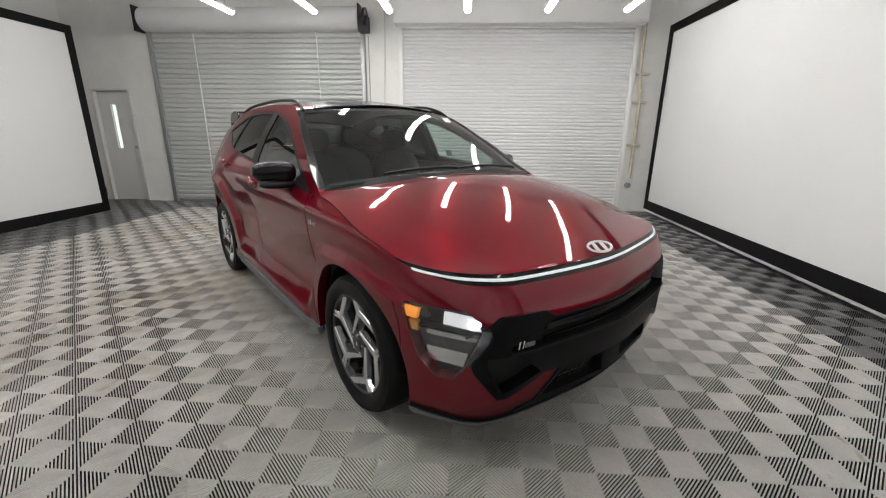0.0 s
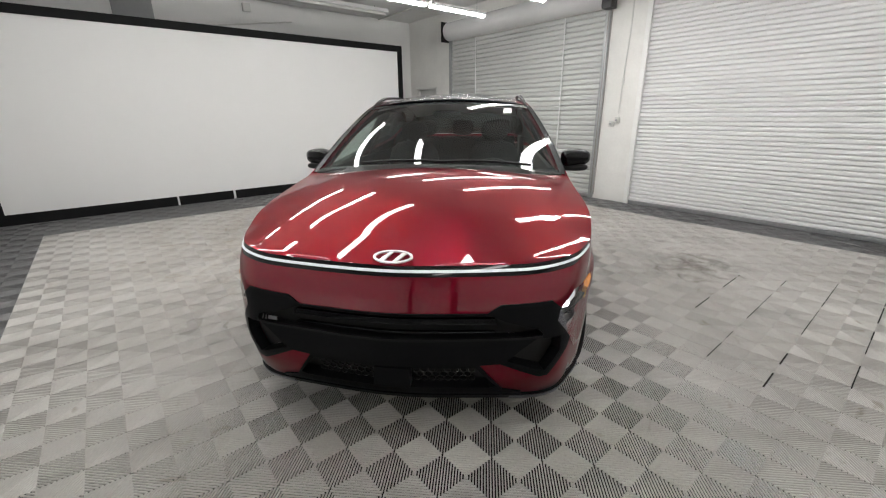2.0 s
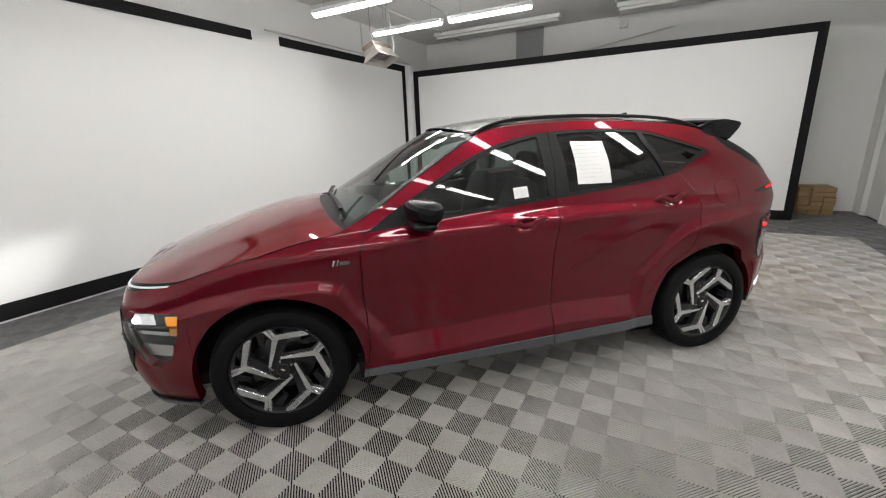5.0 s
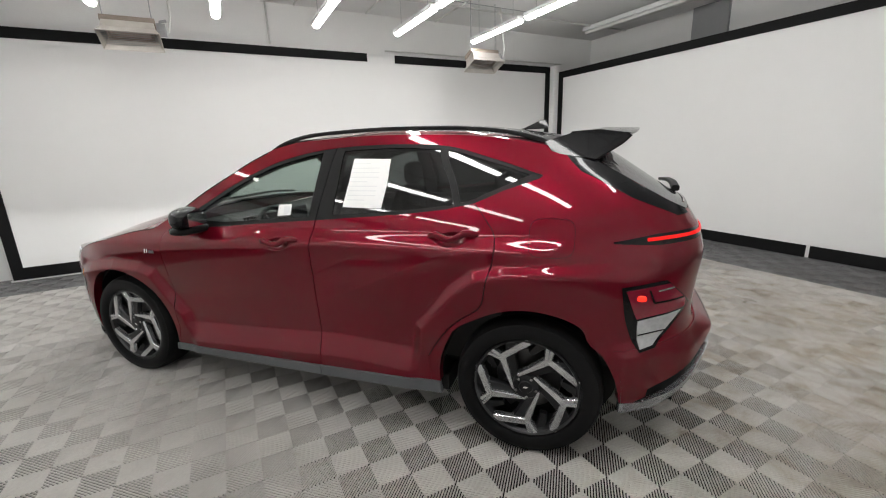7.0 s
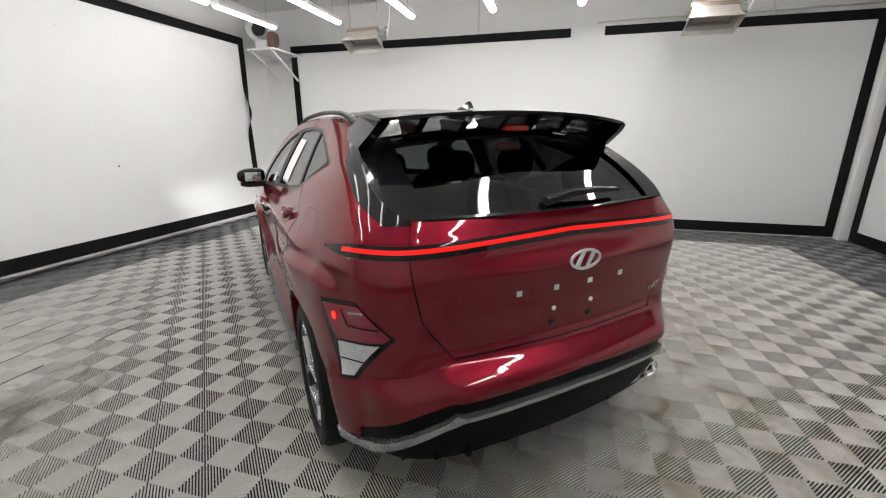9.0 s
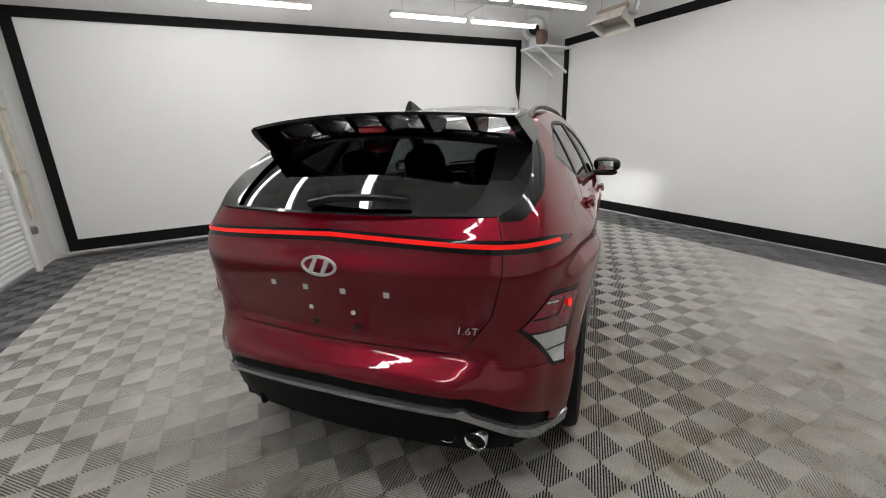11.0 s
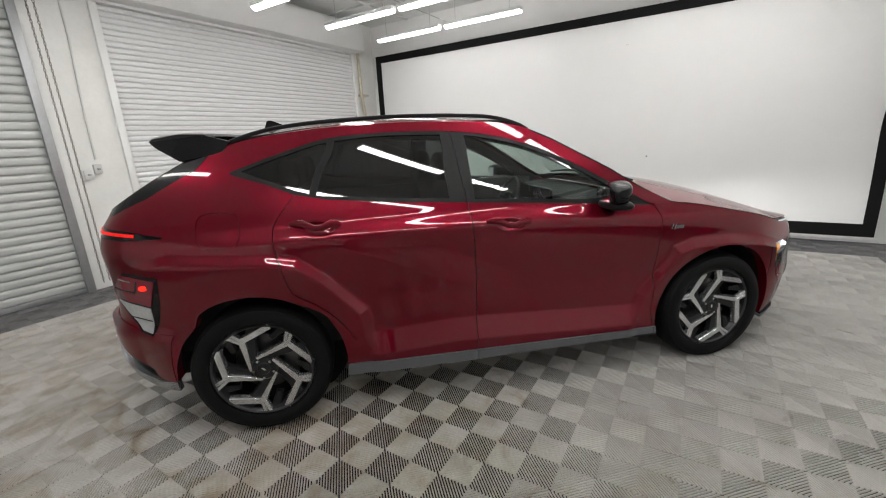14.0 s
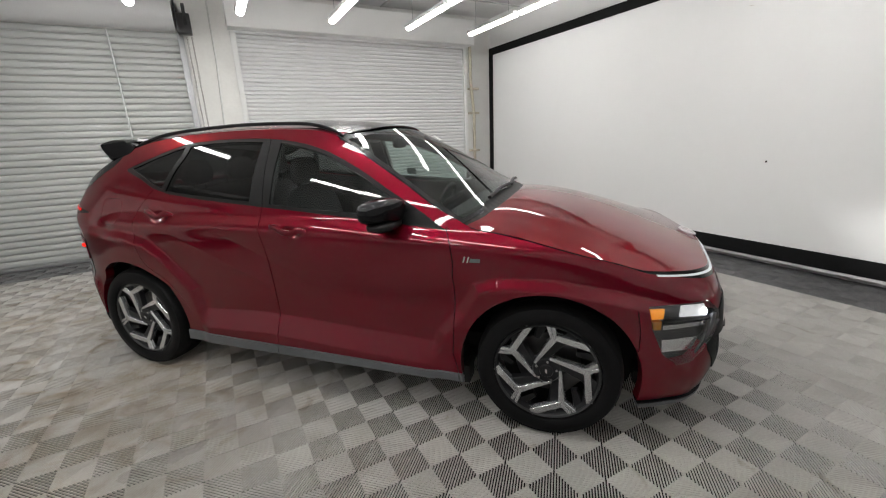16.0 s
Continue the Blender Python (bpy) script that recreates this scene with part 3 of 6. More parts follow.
uF = float(u_of_x(1.70, 0.6))
region("front_bumper", [(-0.01, 0.1), S(1.72, 0.1), S(1.72, 0.60), S(1.69, 0.72), S(1.66, 0.80), S(1.66, 0.95), (-0.01, 0.95)])
region("rear_bumper", [S(-1.735, 0.1), (U_END + 0.01, 0.1), (U_END + 0.01, 0.692), B(0.50, 0.692), B(0.56, 0.675), S(-1.88, 0.60), S(-1.74, 0.585)])
f_line = dense([S(0.905, 0.2), S(0.873, 0.39), S(0.883, 0.60), S(0.886, 0.80), S(0.883, 0.953), S(0.855, 1.020), S(0.86, 1.03)], 0.03, False)
s_line = dense([S(-0.205, 0.2), S(-0.197, 0.51), S(-0.200, 0.87), S(-0.221, 1.113), S(-0.245, 1.30), S(-0.262, 1.478)], 0.03, False)
r_line = curve([S(-0.86, 0.45), S(-0.94, 0.565), S(-1.02, 0.665), S(-1.115, 0.75), S(-1.152, 0.874), S(-1.178, 0.966), S(-1.180, 1.06), S(-1.13, 1.14), S(-1.075, 1.205)])
regions.append(("front_door", [*f_line, S(0.54, 1.052), S(-0.221, 1.113), *s_line[::-1][10:]]))
region("rear_door", [S(-0.205, 0.2), S(-0.197, 0.51), S(-0.200, 0.87), S(-0.221, 1.113), S(-0.69, 1.15), S(-0.93, 1.178), *r_line[::-1], S(-0.86, 0.2)])
region("hatch", [(U_END + 0.01, 0.692), B(0.50, 0.692), B(0.61, 0.84), B(0.645, 1.0), B(0.64, 1.10), B(0.60, 1.25), (U_END + 0.01, 1.25)])
region("side_skirt", [S(0.925, 0.1), S(0.925, 0.276), S(-0.925, 0.316), S(-0.925, 0.1)])
# windows
dlo = curve([S(0.86, 1.018), S(0.70, 1.112), S(0.55, 1.195), S(0.355, 1.303), S(0.134, 1.398), S(-0.08, 1.452), S(-0.30, 1.477), S(-0.51, 1.484), S(-0.69, 1.482), S(-0.87, 1.470),
             S(-0.99, 1.447), S(-1.18, 1.39), S(-1.37, 1.327)]) + [S(-1.36, 1.315), S(-1.20, 1.262), S(-1.075, 1.208), S(-0.93, 1.176), S(-0.69, 1.149), S(-0.22, 1.111), S(0.54, 1.050)]
region("window_surround", dlo)
region("front_side_glass", curve([S(0.655, 1.105), S(0.53, 1.180), S(0.345, 1.284), S(0.13, 1.380), S(-0.08, 1.434), S(-0.185, 1.452)]) + [S(-0.178, 1.128), S(0.60, 1.068)])
region("rear_side_glass", curve([S(-0.315, 1.460), S(-0.51, 1.467), S(-0.69, 1.465), S(-0.865, 1.452)]) + [S(-0.975, 1.195), S(-0.93, 1.193), S(-0.69, 1.168), S(-0.315, 1.140)])
region("quarter_glass", curve([S(-0.905, 1.447), S(-0.99, 1.430), S(-1.17, 1.377), S(-1.315, 1.330)]) + [S(-1.20, 1.283), S(-1.075, 1.230), S(-1.005, 1.208)])
seam(f_line), seam(s_line), seam(r_line)
fuel = [S(-1.425 + 0.095 * math.copysign(abs(math.cos(a)) ** 0.5, math.cos(a)), 1.07 + 0.078 * math.copysign(abs(math.sin(a)) ** 0.5, math.sin(a))) for a in np.linspace(0, math.tau, 41)]
seam(fuel, 0.0022)
seam(dense([S(1.72, 0.50), S(1.72, 0.60), S(1.70, 0.70)], 0.02, False), 0.004)
seam(dense([B(0, 0.692), B(0.50, 0.692), B(0.61, 0.84), B(0.645, 1.0), B(0.64, 1.10), B(0.61, 1.18)], 0.02, False), 0.0042)
us = np.linspace(float(u_of_x(1.68, 0.89)), float(u_of_x(0.97, 1.03)), 60)
band("panel_gap_99", us, lambda u: Z_TOP(u) - 0.006, lambda u: Z_TOP(u) + 0.01)
# nose: light bar, grille, lower openings
ue = float(u_of_x(1.70, 0.86))
us = np.linspace(-0.01, ue, 90)
fade = lambda u: np.clip((ue - u) / 0.25, 0, 1)
band("light_bar_housing", us, lambda u: Z_TOP(u) - 0.008 - 0.030 * fade(u), lambda u: Z_TOP(u) + 0.02)
us = np.linspace(-0.01, ue - 0.06, 90)
band("running_light", us, lambda u: Z_TOP(u) - 0.023, lambda u: Z_TOP(u) - 0.014 + 0.0 * u)
region("grille_surround", [(-0.01, 0.654), F(0.40, 0.656), F(0.452, 0.690), F(0.655, 0.700), F(0.762, 0.585), F(0.735, 0.475), F(0.655, 0.352), F(0.620, 0.352), F(0.455, 0.432), F(0.37, 0.424), F(0.468, 0.285),
                           F(0.55, 0.262), F(0.56, 0.1), (-0.01, 0.1)])
region("upper_grille", [(-0.01, 0.646), F(0.41, 0.648), F(0.47, 0.622), F(0.61, 0.585), F(0.625, 0.560), F(0.50, 0.552), (-0.01, 0.545)])
region("lower_grille", [(-0.01, 0.412), F(0.355, 0.412), F(0.440, 0.308), F(0.41, 0.296), (-0.01, 0.296)])
region("air_curtain", [F(0.600, 0.545), F(0.700, 0.540), F(0.700, 0.475), F(0.640, 0.382), F(0.480, 0.445), F(0.54, 0.500)])
region("headlamp", [S(1.742, 0.716), F(0.755, 0.722), F(0.690, 0.655), F(0.682, 0.610), F(0.740, 0.520), F(0.775, 0.430), S(1.880, 0.425), S(1.815, 0.49), S(1.765, 0.61)])
us = np.linspace(-0.01, float(u_of_x(1.73, 0.25)), 60)
band("lip_middle", us, lambda u: Z_BOT(u) - 0.05, lambda u: Z_BOT(u) + 0.030)
us = np.linspace(float(u_front(0.50, 0.22)), float(u_of_x(1.73, 0.25)), 60)
band("front_lip", us, lambda u: Z_BOT(u) - 0.05, lambda u: Z_BOT(u) + 0.022)
region("hatch_side_trim", [S(-1.45, 1.50), S(-1.465, 1.41), S(-1.53, 1.340), S(-1.74, 1.230), S(-1.92, 1.155), B(0.62, 1.158), B(0.60, 1.25), S(-1.6, 1.55)])
us = np.linspace(float(u_of_x(0.90, 1.065)), float(u_of_x(0.20, 1.46)), 50)
band("pillar_trim", us, lambda u: Z_TOP(u) - 0.008 * np.clip((u - us[0]) / 0.15, 0, 1), lambda u: Z_TOP(u) + 0.02)
# tail: light bar, lamp clusters, strip and valance
us = np.linspace(float(u_of_x(-1.67, 1.07)), U_END + 0.01, 90)
f0 = lambda u: np.clip((u - us[0]) / 0.18, 0, 1)
mid_z = pchip([us[0], us[0] + 0.3, U_END], [1.056, 1.080, 1.102])
band("tail_bar_housing", us, lambda u: mid_z(u) - 0.004 - 0.021 * f0(u), lambda u: mid_z(u) + 0.003 + 0.016 * f0(u))
us2 = us[us > us[0] + 0.13]
band("tail_bar", us2, lambda u: mid_z(u) - 0.007, lambda u: mid_z(u) + 0.007)
region("tail_lamp_housing", [S(-1.710, 0.876), B(0.792, 0.900), B(0.692, 0.785), S(-1.912, 0.592), S(-1.840, 0.578)])
region("tail_lamp", [S(-1.726, 0.862), B(0.785, 0.886), B(0.706, 0.790), B(0.726, 0.768), S(-1.766, 0.732)])
region("reverse_lamp", [S(-1.772, 0.722), B(0.734, 0.756), S(-1.905, 0.606), S(-1.848, 0.592)])
region("rear_valance", [S(-1.70, 0.1), S(-1.70, 0.285), S(-1.86, 0.345), B(0.785, 0.385), B(0.72, 0.465), B(0.55, 0.570), B(0.0, 0.595), (U_END + 0.01, 0.595), (U_END + 0.01, 0.1)])
region("rear_strip", [S(-1.69, 0.270), S(-1.69, 0.338), S(-1.86, 0.318), B(0.79, 0.312), B(0.74, 0.358), B(0.56, 0.490), B(0.53, 0.525), B(0.50, 0.512), (U_END + 0.01, 0.532), (U_END + 0.01, 0.513), B(0.50, 0.493),
                      B(0.56, 0.462), B(0.725, 0.326), B(0.77, 0.270), S(-1.86, 0.268)])


def skin():
    """Triangulates the left half with every outline as an edge; returns points, triangles and labels."""
    pts, edges = [], []

    def loop(line, closed=True):
        n = len(pts)
        pts.extend(line)
        k = len(line)
        edges.extend((n + i, n + (i + 1) % k) for i in range(k if closed else k - 1))

    us = np.linspace(0, U_END, 260)
    outer = [(u, float(Z_BOT(u))) for u in us] + [(U_END, z) for z in np.linspace(0.30, 1.14, 40)] + [(u, float(Z_TOP(u))) for u in us[::-1]] + [(0.0, z) for z in np.linspace(0.80, 0.23, 26)]
    loop(outer)
    clamp = lambda q: (min(max(q[0], 0.0), U_END), q[1])
    for xw in (AXLE, -AXLE):
        loop(arch(xw), False)
    for _, line in regions:
        loop([clamp(q) for q in line])
    for fl, sh in ((FLARE_F, 0.0), (FLARE_F, 0.045), (FLARE_R, 0.0), (FLARE_R, 0.035)):
        c = np.array([1.33 if fl is FLARE_F else -1.33, 0.335])
        line = [np.array(q) + (c - np.array(q)) / np.linalg.norm(c - np.array(q)) * sh for q in fl[:8 if fl is FLARE_F else 7]]
        pts.extend(S(*q) for q in dense([tuple(q) for q in line], 0.012, False))
    pts.extend(S(*q) for q in dense([(0.85, 0.423), (-0.3, 0.486), (-0.75, 0.466)], 0.012, False))
    pts.extend(S(*q) for q in dense([(0.12, 0.675), (-0.62, 1.013)], 0.012, False))
    pts.extend(S(x, float(z)) for x, z in zip(np.arange(-1.7, 1.6, 0.012), CREASE(np.arange(-1.7, 1.6, 0.012))))
    for cx, cz in CUPS:
        for d in (0.2, 0.35, 0.5, 0.65, 0.8, 0.92, 1.0):
            for a in np.linspace(0, math.tau, 40)[:-1]:
                pts.append(S(cx + 0.080 * d * math.cos(a), cz - 0.0056 * d * math.cos(a) + 0.036 * d * math.sin(a)))
    for x in np.arange(-1.6, 1.7, 0.016):
        pts.extend(S(float(x), float(CREASE(x) + dz)) for dz in (0.008, 0.018, 0.03, 0.042, 0.055, 0.068, 0.08))
    du, dz = 0.0125, 0.0105
    for i, u in enumerate(np.arange(du, U_END, du)):
        for z in np.arange(0.22 + (i % 2) * dz / 2, 1.55, dz):
            if Z_BOT(u) + 0.008 < z < Z_TOP(u) - 0.008:
                pts.append((float(u), float(z)))
    v, _, f, *_ = delaunay_2d_cdt([Vector(p) for p in pts], edges, [], 0, 1e-5)
    v = np.array([tuple(p) for p in v])
    f = np.array([t for t in f if len(t) == 3])
    c = v[f].mean(1)
    x = shell(c[:, 0], c[:, 1])
    keep = (c[:, 1] < Z_TOP(c[:, 0]) - 1e-5) & (c[:, 1] > Z_BOT(c[:, 0]) + 1e-5)
    for xw in (AXLE, -AXLE):
        keep &= ~inside(arch(xw), c)
        keep &= ~((np.abs(x[:, 0] - xw) < ARCH_R - 0.01) & (c[:, 1] < HUB_Z))
    label = np.where((x[:, 0] > 0.87) & (c[:, 1] < Z_TOP(float(u_of_x(0.97, 1.03))) + 0.03), "fender", "side_panel").astype(object)
    for name, line in regions:
        label[inside([clamp(q) for q in line], c)] = name
    return v, f[keep], label[keep]


SKIN_LOOK = {  # part name, material, offset along the normal, part label, spans the middle
    "fender": ("fender", M_PAINT, 0, "", False), "side_panel": ("side_panel", M_PAINT, 0, "", False), "front_bumper": ("front_bumper", M_PAINT, 0, "", True),
    "rear_bumper": ("rear_bumper", M_PAINT, 0.004, "", True), "front_door": ("front_door", M_PAINT, 0.001, "", False), "rear_door": ("rear_door", M_PAINT, 0.001, "", False),
    "hatch": ("hatch", M_PAINT, 0, "", True), "side_skirt": ("side_skirt", M_GREYTRIM, 0.014, "grey side skirt", False),
    "window_surround": ("window_surround", M_SATIN, -0.002, "satin black window surround", False), "front_side_glass": ("front_side_glass", M_GLASS_F, -0.007, "lightly tinted glass", False),
    "rear_side_glass": ("rear_side_glass", M_GLASS_R, -0.007, "dark privacy glass", False), "quarter_glass": ("quarter_glass", M_GLASS_R, -0.007, "dark privacy glass", False),
    "panel_gap": ("panel_gap", M_SEAM, -0.008, "dark panel gap", False), "light_bar_housing": ("light_bar_housing", M_GLOSSBLACK, -0.003, "gloss black housing", True),
    "running_light": ("running_light", M_DRL, 0.002, "lit white light bar", True), "grille_surround": ("grille_surround", M_PLASTIC, 0.006, "black plastic grille surround", True),
    "upper_grille": ("upper_grille", M_UNDER, -0.05, "dark grille opening", True), "lower_grille": ("lower_grille", M_UNDER, -0.05, "dark lower grille", True),
    "air_curtain": ("air_curtain", M_UNDER, -0.045, "black corner intake", False), "hatch_side_trim": ("hatch_side_trim", M_GLOSSBLACK, 0.001, "gloss black rear side trim", False), "headlamp": ("headlamp", M_LENS, 0.004, "clear headlamp lens", False),
    "lip_middle": ("lip_middle", M_PLASTIC, 0.012, "black lower lip", True), "front_lip": ("front_lip", M_GREYTRIM, 0.016, "grey corner lip", False), "tail_bar_housing": ("tail_bar_housing", M_GLOSSBLACK, -0.002, "gloss black housing", True),
    "tail_bar": ("tail_bar", M_REDBAR, 0.003, "lit red light bar", True), "tail_lamp_housing": ("tail_lamp_housing", M_GLOSSBLACK, 0.002, "gloss black lamp frame", False),
    "tail_lamp": ("tail_lamp", M_REDLENS, 0.006, "dark red tail lamp", False), "reverse_lamp": ("reverse_lamp", M_WHITELENS, 0.006, "white reversing lamp", False),
    "pillar_trim": ("pillar_trim", M_GLOSSBLACK, 0.001, "gloss black pillar edge", False), "rear_valance": ("rear_valance", M_PLASTIC, -0.014, "black rear valance", True), "rear_strip": ("rear_strip", M_SILVERTRIM, 0.010, "silver diffuser strip", True),
}
SKIN_V, SKIN_F, SKIN_L = skin()


def skin_piece(label, offset, depth=0.03):
    """One piece of the skin with a lip turned inwards along its edges: points, faces, loop normals."""
    tri = SKIN_F[SKIN_L == label]
    if not len(tri):
        return None
    used, inv = np.unique(tri, return_inverse=True)
    tri = inv.reshape(-1, 3)
    uv = SKIN_V[used]
    n = shell_normal(uv[:, 0], uv[:, 1])
    p = shell(uv[:, 0], uv[:, 1]) + n * offset
    p[uv[:, 0] < 1e-4, 1] = 0
    p[uv[:, 0] > U_END - 1e-4, 1] = 0
    fn = np.cross(p[tri[:, 1]] - p[tri[:, 0]], p[tri[:, 2]] - p[tri[:, 0]])
    flip = (fn * n[tri].mean(1)).sum(-1) < 0
    tri[flip] = tri[flip][:, ::-1]
    count = {}
    for a, b, c in tri:
        for e in ((a, b), (b, c), (c, a)):
            count[e] = 1
    border = [e for e in count if (e[1], e[0]) not in count and not (abs(p[e[0], 1]) < 1e-6 and abs(p[e[1], 1]) < 1e-6)]
    verts, faces, loops = [tuple(q) for q in p], [tuple(int(i) for i in t) for t in tri], [tuple(n[i]) for t in tri for i in t]
    inner = {}
    for a, b in border:
        for i in (a, b):
            if i not in inner:
                inner[i] = len(verts)
                verts.append(tuple(p[i] - n[i] * depth))
        faces.append((int(b), int(a), inner[a], inner[b]))
        q = [np.array(verts[k]) for k in faces[-1]]
        m = np.cross(q[1] - q[0], q[2] - q[0])
        m = m / max(np.linalg.norm(m), 1e-9)
        loops += [tuple(m)] * 4
    return verts, faces, loops


def mirrored(piece):
    v, f, l = piece
    out, k = [], 0
    for face in f:
        out += [(a, -b, c) for a, b, c in l[k:k + len(face)][::-1]]
        k += len(face)
    return [(a, -b, c) for a, b, c in v], [face[::-1] for face in f], out


def joined(a, b):
    n = len(a[0])
    return a[0] + b[0], a[1] + [tuple(i + n for i in f) for f in b[1]], a[2] + b[2]


for key in ("side_panel", "front_door", "rear_door", "hatch"):
    piece = skin_piece(key, -0.045, 0.001)
    for lining in (piece, mirrored(piece)):
        mesh_object("inner_lining", *lining[:2], M_DASH, car, "dark inner lining", lining[2])
for key in sorted(set(SKIN_L)):
    name, mat, off, label, middle = SKIN_LOOK["panel_gap" if key.startswith("panel_gap") else key]
    piece = skin_piece(key, off, 0.02 if key in ("running_light", "tail_bar") or name == "panel_gap" else 0.05 if mat in (M_PLASTIC, M_PAINT) else 0.03)
    if piece is None:
        continue
    if middle:
        mesh_object(name, *joined(piece, mirrored(piece))[:2], mat, car, label, joined(piece, mirrored(piece))[2])
    else:
        mesh_object(name, *piece[:2], mat, car, label, piece[2])
        mesh_object(name, *mirrored(piece)[:2], mat, car, label, mirrored(piece)[2])
for ob in car.children:
    if "glass" in ob.name or ob.name.startswith("headlamp"):
        ob.visible_shadow = False


def edge_point(u):
    return shell(u, Z_TOP(u))


def strip(name, u0, u1, nu, nt, dx, crown, mat, label="", power=2.0, lower=0.0, inset=0.0, axis=2, ends=(1, 1), side=0.72, end=0.15):
    """A bowed cover between the two upper edges (hood, windscreen, roof, rear window): a smooth low-order
    surface through the rough form, drawn to meet the edges."""
    us = np.linspace(u0, u1, nu)
    ts = np.linspace(-1, 1, nt)
    ss = (us - u0) / (u1 - u0)
    g = np.zeros((nu, nt, 3))
    for i, (u, s) in enumerate(zip(us, ss)):
        c = edge_point(u)
        k = 1 - ts * ts
        g[i, :, 0] = c[0] + dx(s) * k
        g[i, :, 1] = (c[1] - inset) * ts
        g[i, :, 2] = c[2] + crown(s) * (1 - np.abs(ts) ** power) - lower
    a, b = (0, 1) if axis == 2 else (2, 1)
    p = (g[..., a] - g[..., a].mean()) / (np.ptp(g[..., a]) / 2)
    q = (g[..., b] / np.abs(g[..., b]).max()) ** 2
    basis = np.stack([p ** i * q ** j for i in range(4) for j in range(2)], -1)
    w = np.ones((nu, nt))
    w[:, 0] = w[:, -1] = 6
    w[0] = w[-1] = 3
    coef = np.linalg.lstsq((basis * w[..., None]).reshape(-1, basis.shape[-1]), (g[..., axis] * w).ravel(), rcond=None)[0]
    new_v = basis @ coef
    r = g[..., axis] - new_v
    side_w = smooth01((np.abs(ts) - side) / (1 - side))[None, :]
    if axis == 2:
        new_v = new_v + r[:, :1] * side_w
    r = g[..., axis] - new_v
    for e, wt in ((0, smooth01(1 - ss / end)), (-1, smooth01((ss - 1 + end) / end))):
        if axis == 2 and ends[0 if e == 0 else 1]:
            new_v = new_v + r[e][None, :] * wt[:, None]
    g[..., axis] = new_v
    vs, fs = g.reshape(-1, 3), []
    for i in range(nu - 1):
        for j in range(nt - 1):
            k = i * nt + j
            fs.append((k, k + 1, k + nt + 1, k + nt))
    return mesh_object(name, vs, fs, mat, car, label, smooth=True)


u_wtop, u_rend, u_hatch = float(u_of_x(0.17, 1.475)), float(u_of_x(-1.50, 1.418)), float(u_of_x(-1.955, 1.180))
us, ts = np.linspace(0.0, u_cowl, 110), np.linspace(-1, 1, 61)
c = shell(us, Z_TOP(us))
hx = c[:, :1] + (0.13 * smooth01((us / u_cowl - 0.55) / 0.45))[:, None] * (1 - ts * ts)
hy = c[:, 1:2] * ts
near_edge = smooth01((np.abs(ts) - 0.8) / 0.2)[None, :]
hz = hood_basis(hx, hy) @ HOOD_COEF
hz = hz + (Z_TOP(us) - hz[:, -1])[:, None] * near_edge
hood = mesh_object("hood", np.stack([hx, hy, hz], -1).reshape(-1, 3), [(k, k + 1, k + 62, k + 61) for r in range(109) for k in range(r * 61, r * 61 + 60)], M_PAINT, car, smooth=True)
# two folds along the hood, near its sides
for v in hood.data.vertices:
    fade = smooth01((1.90 - v.co.x) / 0.25) * smooth01((v.co.x - 0.98) / 0.15)
    v.co.z += float(0.004 * fade * ramp(0.655 + 0.03 * (v.co.x - 1.0) - abs(v.co.y), 0.06, 0.015))
strip("windscreen", u_cowl + 0.02, u_wtop, 40, 41, lambda s: 0.11 - 0.02 * s, lambda s: 0.040 * (1 - s) + 0.048 * s, M_GLASS_F, "lightly tinted windscreen", inset=0.03, axis=0)
tr = strip("windscreen_trim", u_cowl + 0.02, u_wtop, 40, 41, lambda s: 0.11 - 0.02 * s, lambda s: 0.040 * (1 - s) + 0.048 * s, M_GLOSSBLACK, "black screen edge", axis=0)
bm = bmesh.new()
bm.from_mesh(tr.data)
gone = [f for f in bm.faces if abs(sum(v.index % 41 - 20 for v in f.verts) / 4) < 18.6 and 0.6 < sum(v.index // 41 for v in f.verts) / 4 < 36.5]
bmesh.ops.delete(bm, geom=gone, context="FACES")
bm.to_mesh(tr.data)
bm.free()
tr.location.z = -0.003
roof_crown = lambda s: 0.052 + 0.012 * math.sin(math.pi * min(1, s * 1.1))
roof = strip("roof", u_wtop, u_rend, 70, 41, lambda s: 0.11 * float(smooth01(1 - s / 0.35)) - 0.075 * float(smooth01((s - 0.75) / 0.25)), roof_crown, M_GLOSSBLACK, "gloss black roof with red edges")
roof.data.materials.append(M_PAINT)
for f in roof.data.polygons:
    f.material_index = int(f.index % 40 < 3 or f.index % 40 > 36)
strip("headliner", u_wtop, u_rend, 30, 15, lambda s: 0.0, roof_crown, M_PIPE, "pale headliner", lower=0.035, inset=0.05)
strip("rear_window", u_rend, u_hatch, 40, 41, lambda s: -0.075, lambda s: 0.050 * (1 - s) ** 1.5, M_GLASS_R, "dark privacy rear window", inset=0.09, axis=0)
tr = strip("rear_window_frame", u_rend, u_hatch, 40, 41, lambda s: -0.075, lambda s: 0.050 * (1 - s) ** 1.5, M_GLOSSBLACK, "gloss black rear window frame", axis=0)
bm = bmesh.new()
bm.from_mesh(tr.data)
gone = [f for f in bm.faces if abs(sum(v.index % 41 - 20 for v in f.verts) / 4) < 16.4 and sum(v.index // 41 for v in f.verts) / 4 < 37]
bmesh.ops.delete(bm, geom=gone, context="FACES")
bm.to_mesh(tr.data)
bm.free()
tr.location.x = -0.004
for ob in car.children:
    if ob.name.startswith(("windscreen", "rear_window")) and "trim" not in ob.name and "frame" not in ob.name:
        ob.visible_shadow = False


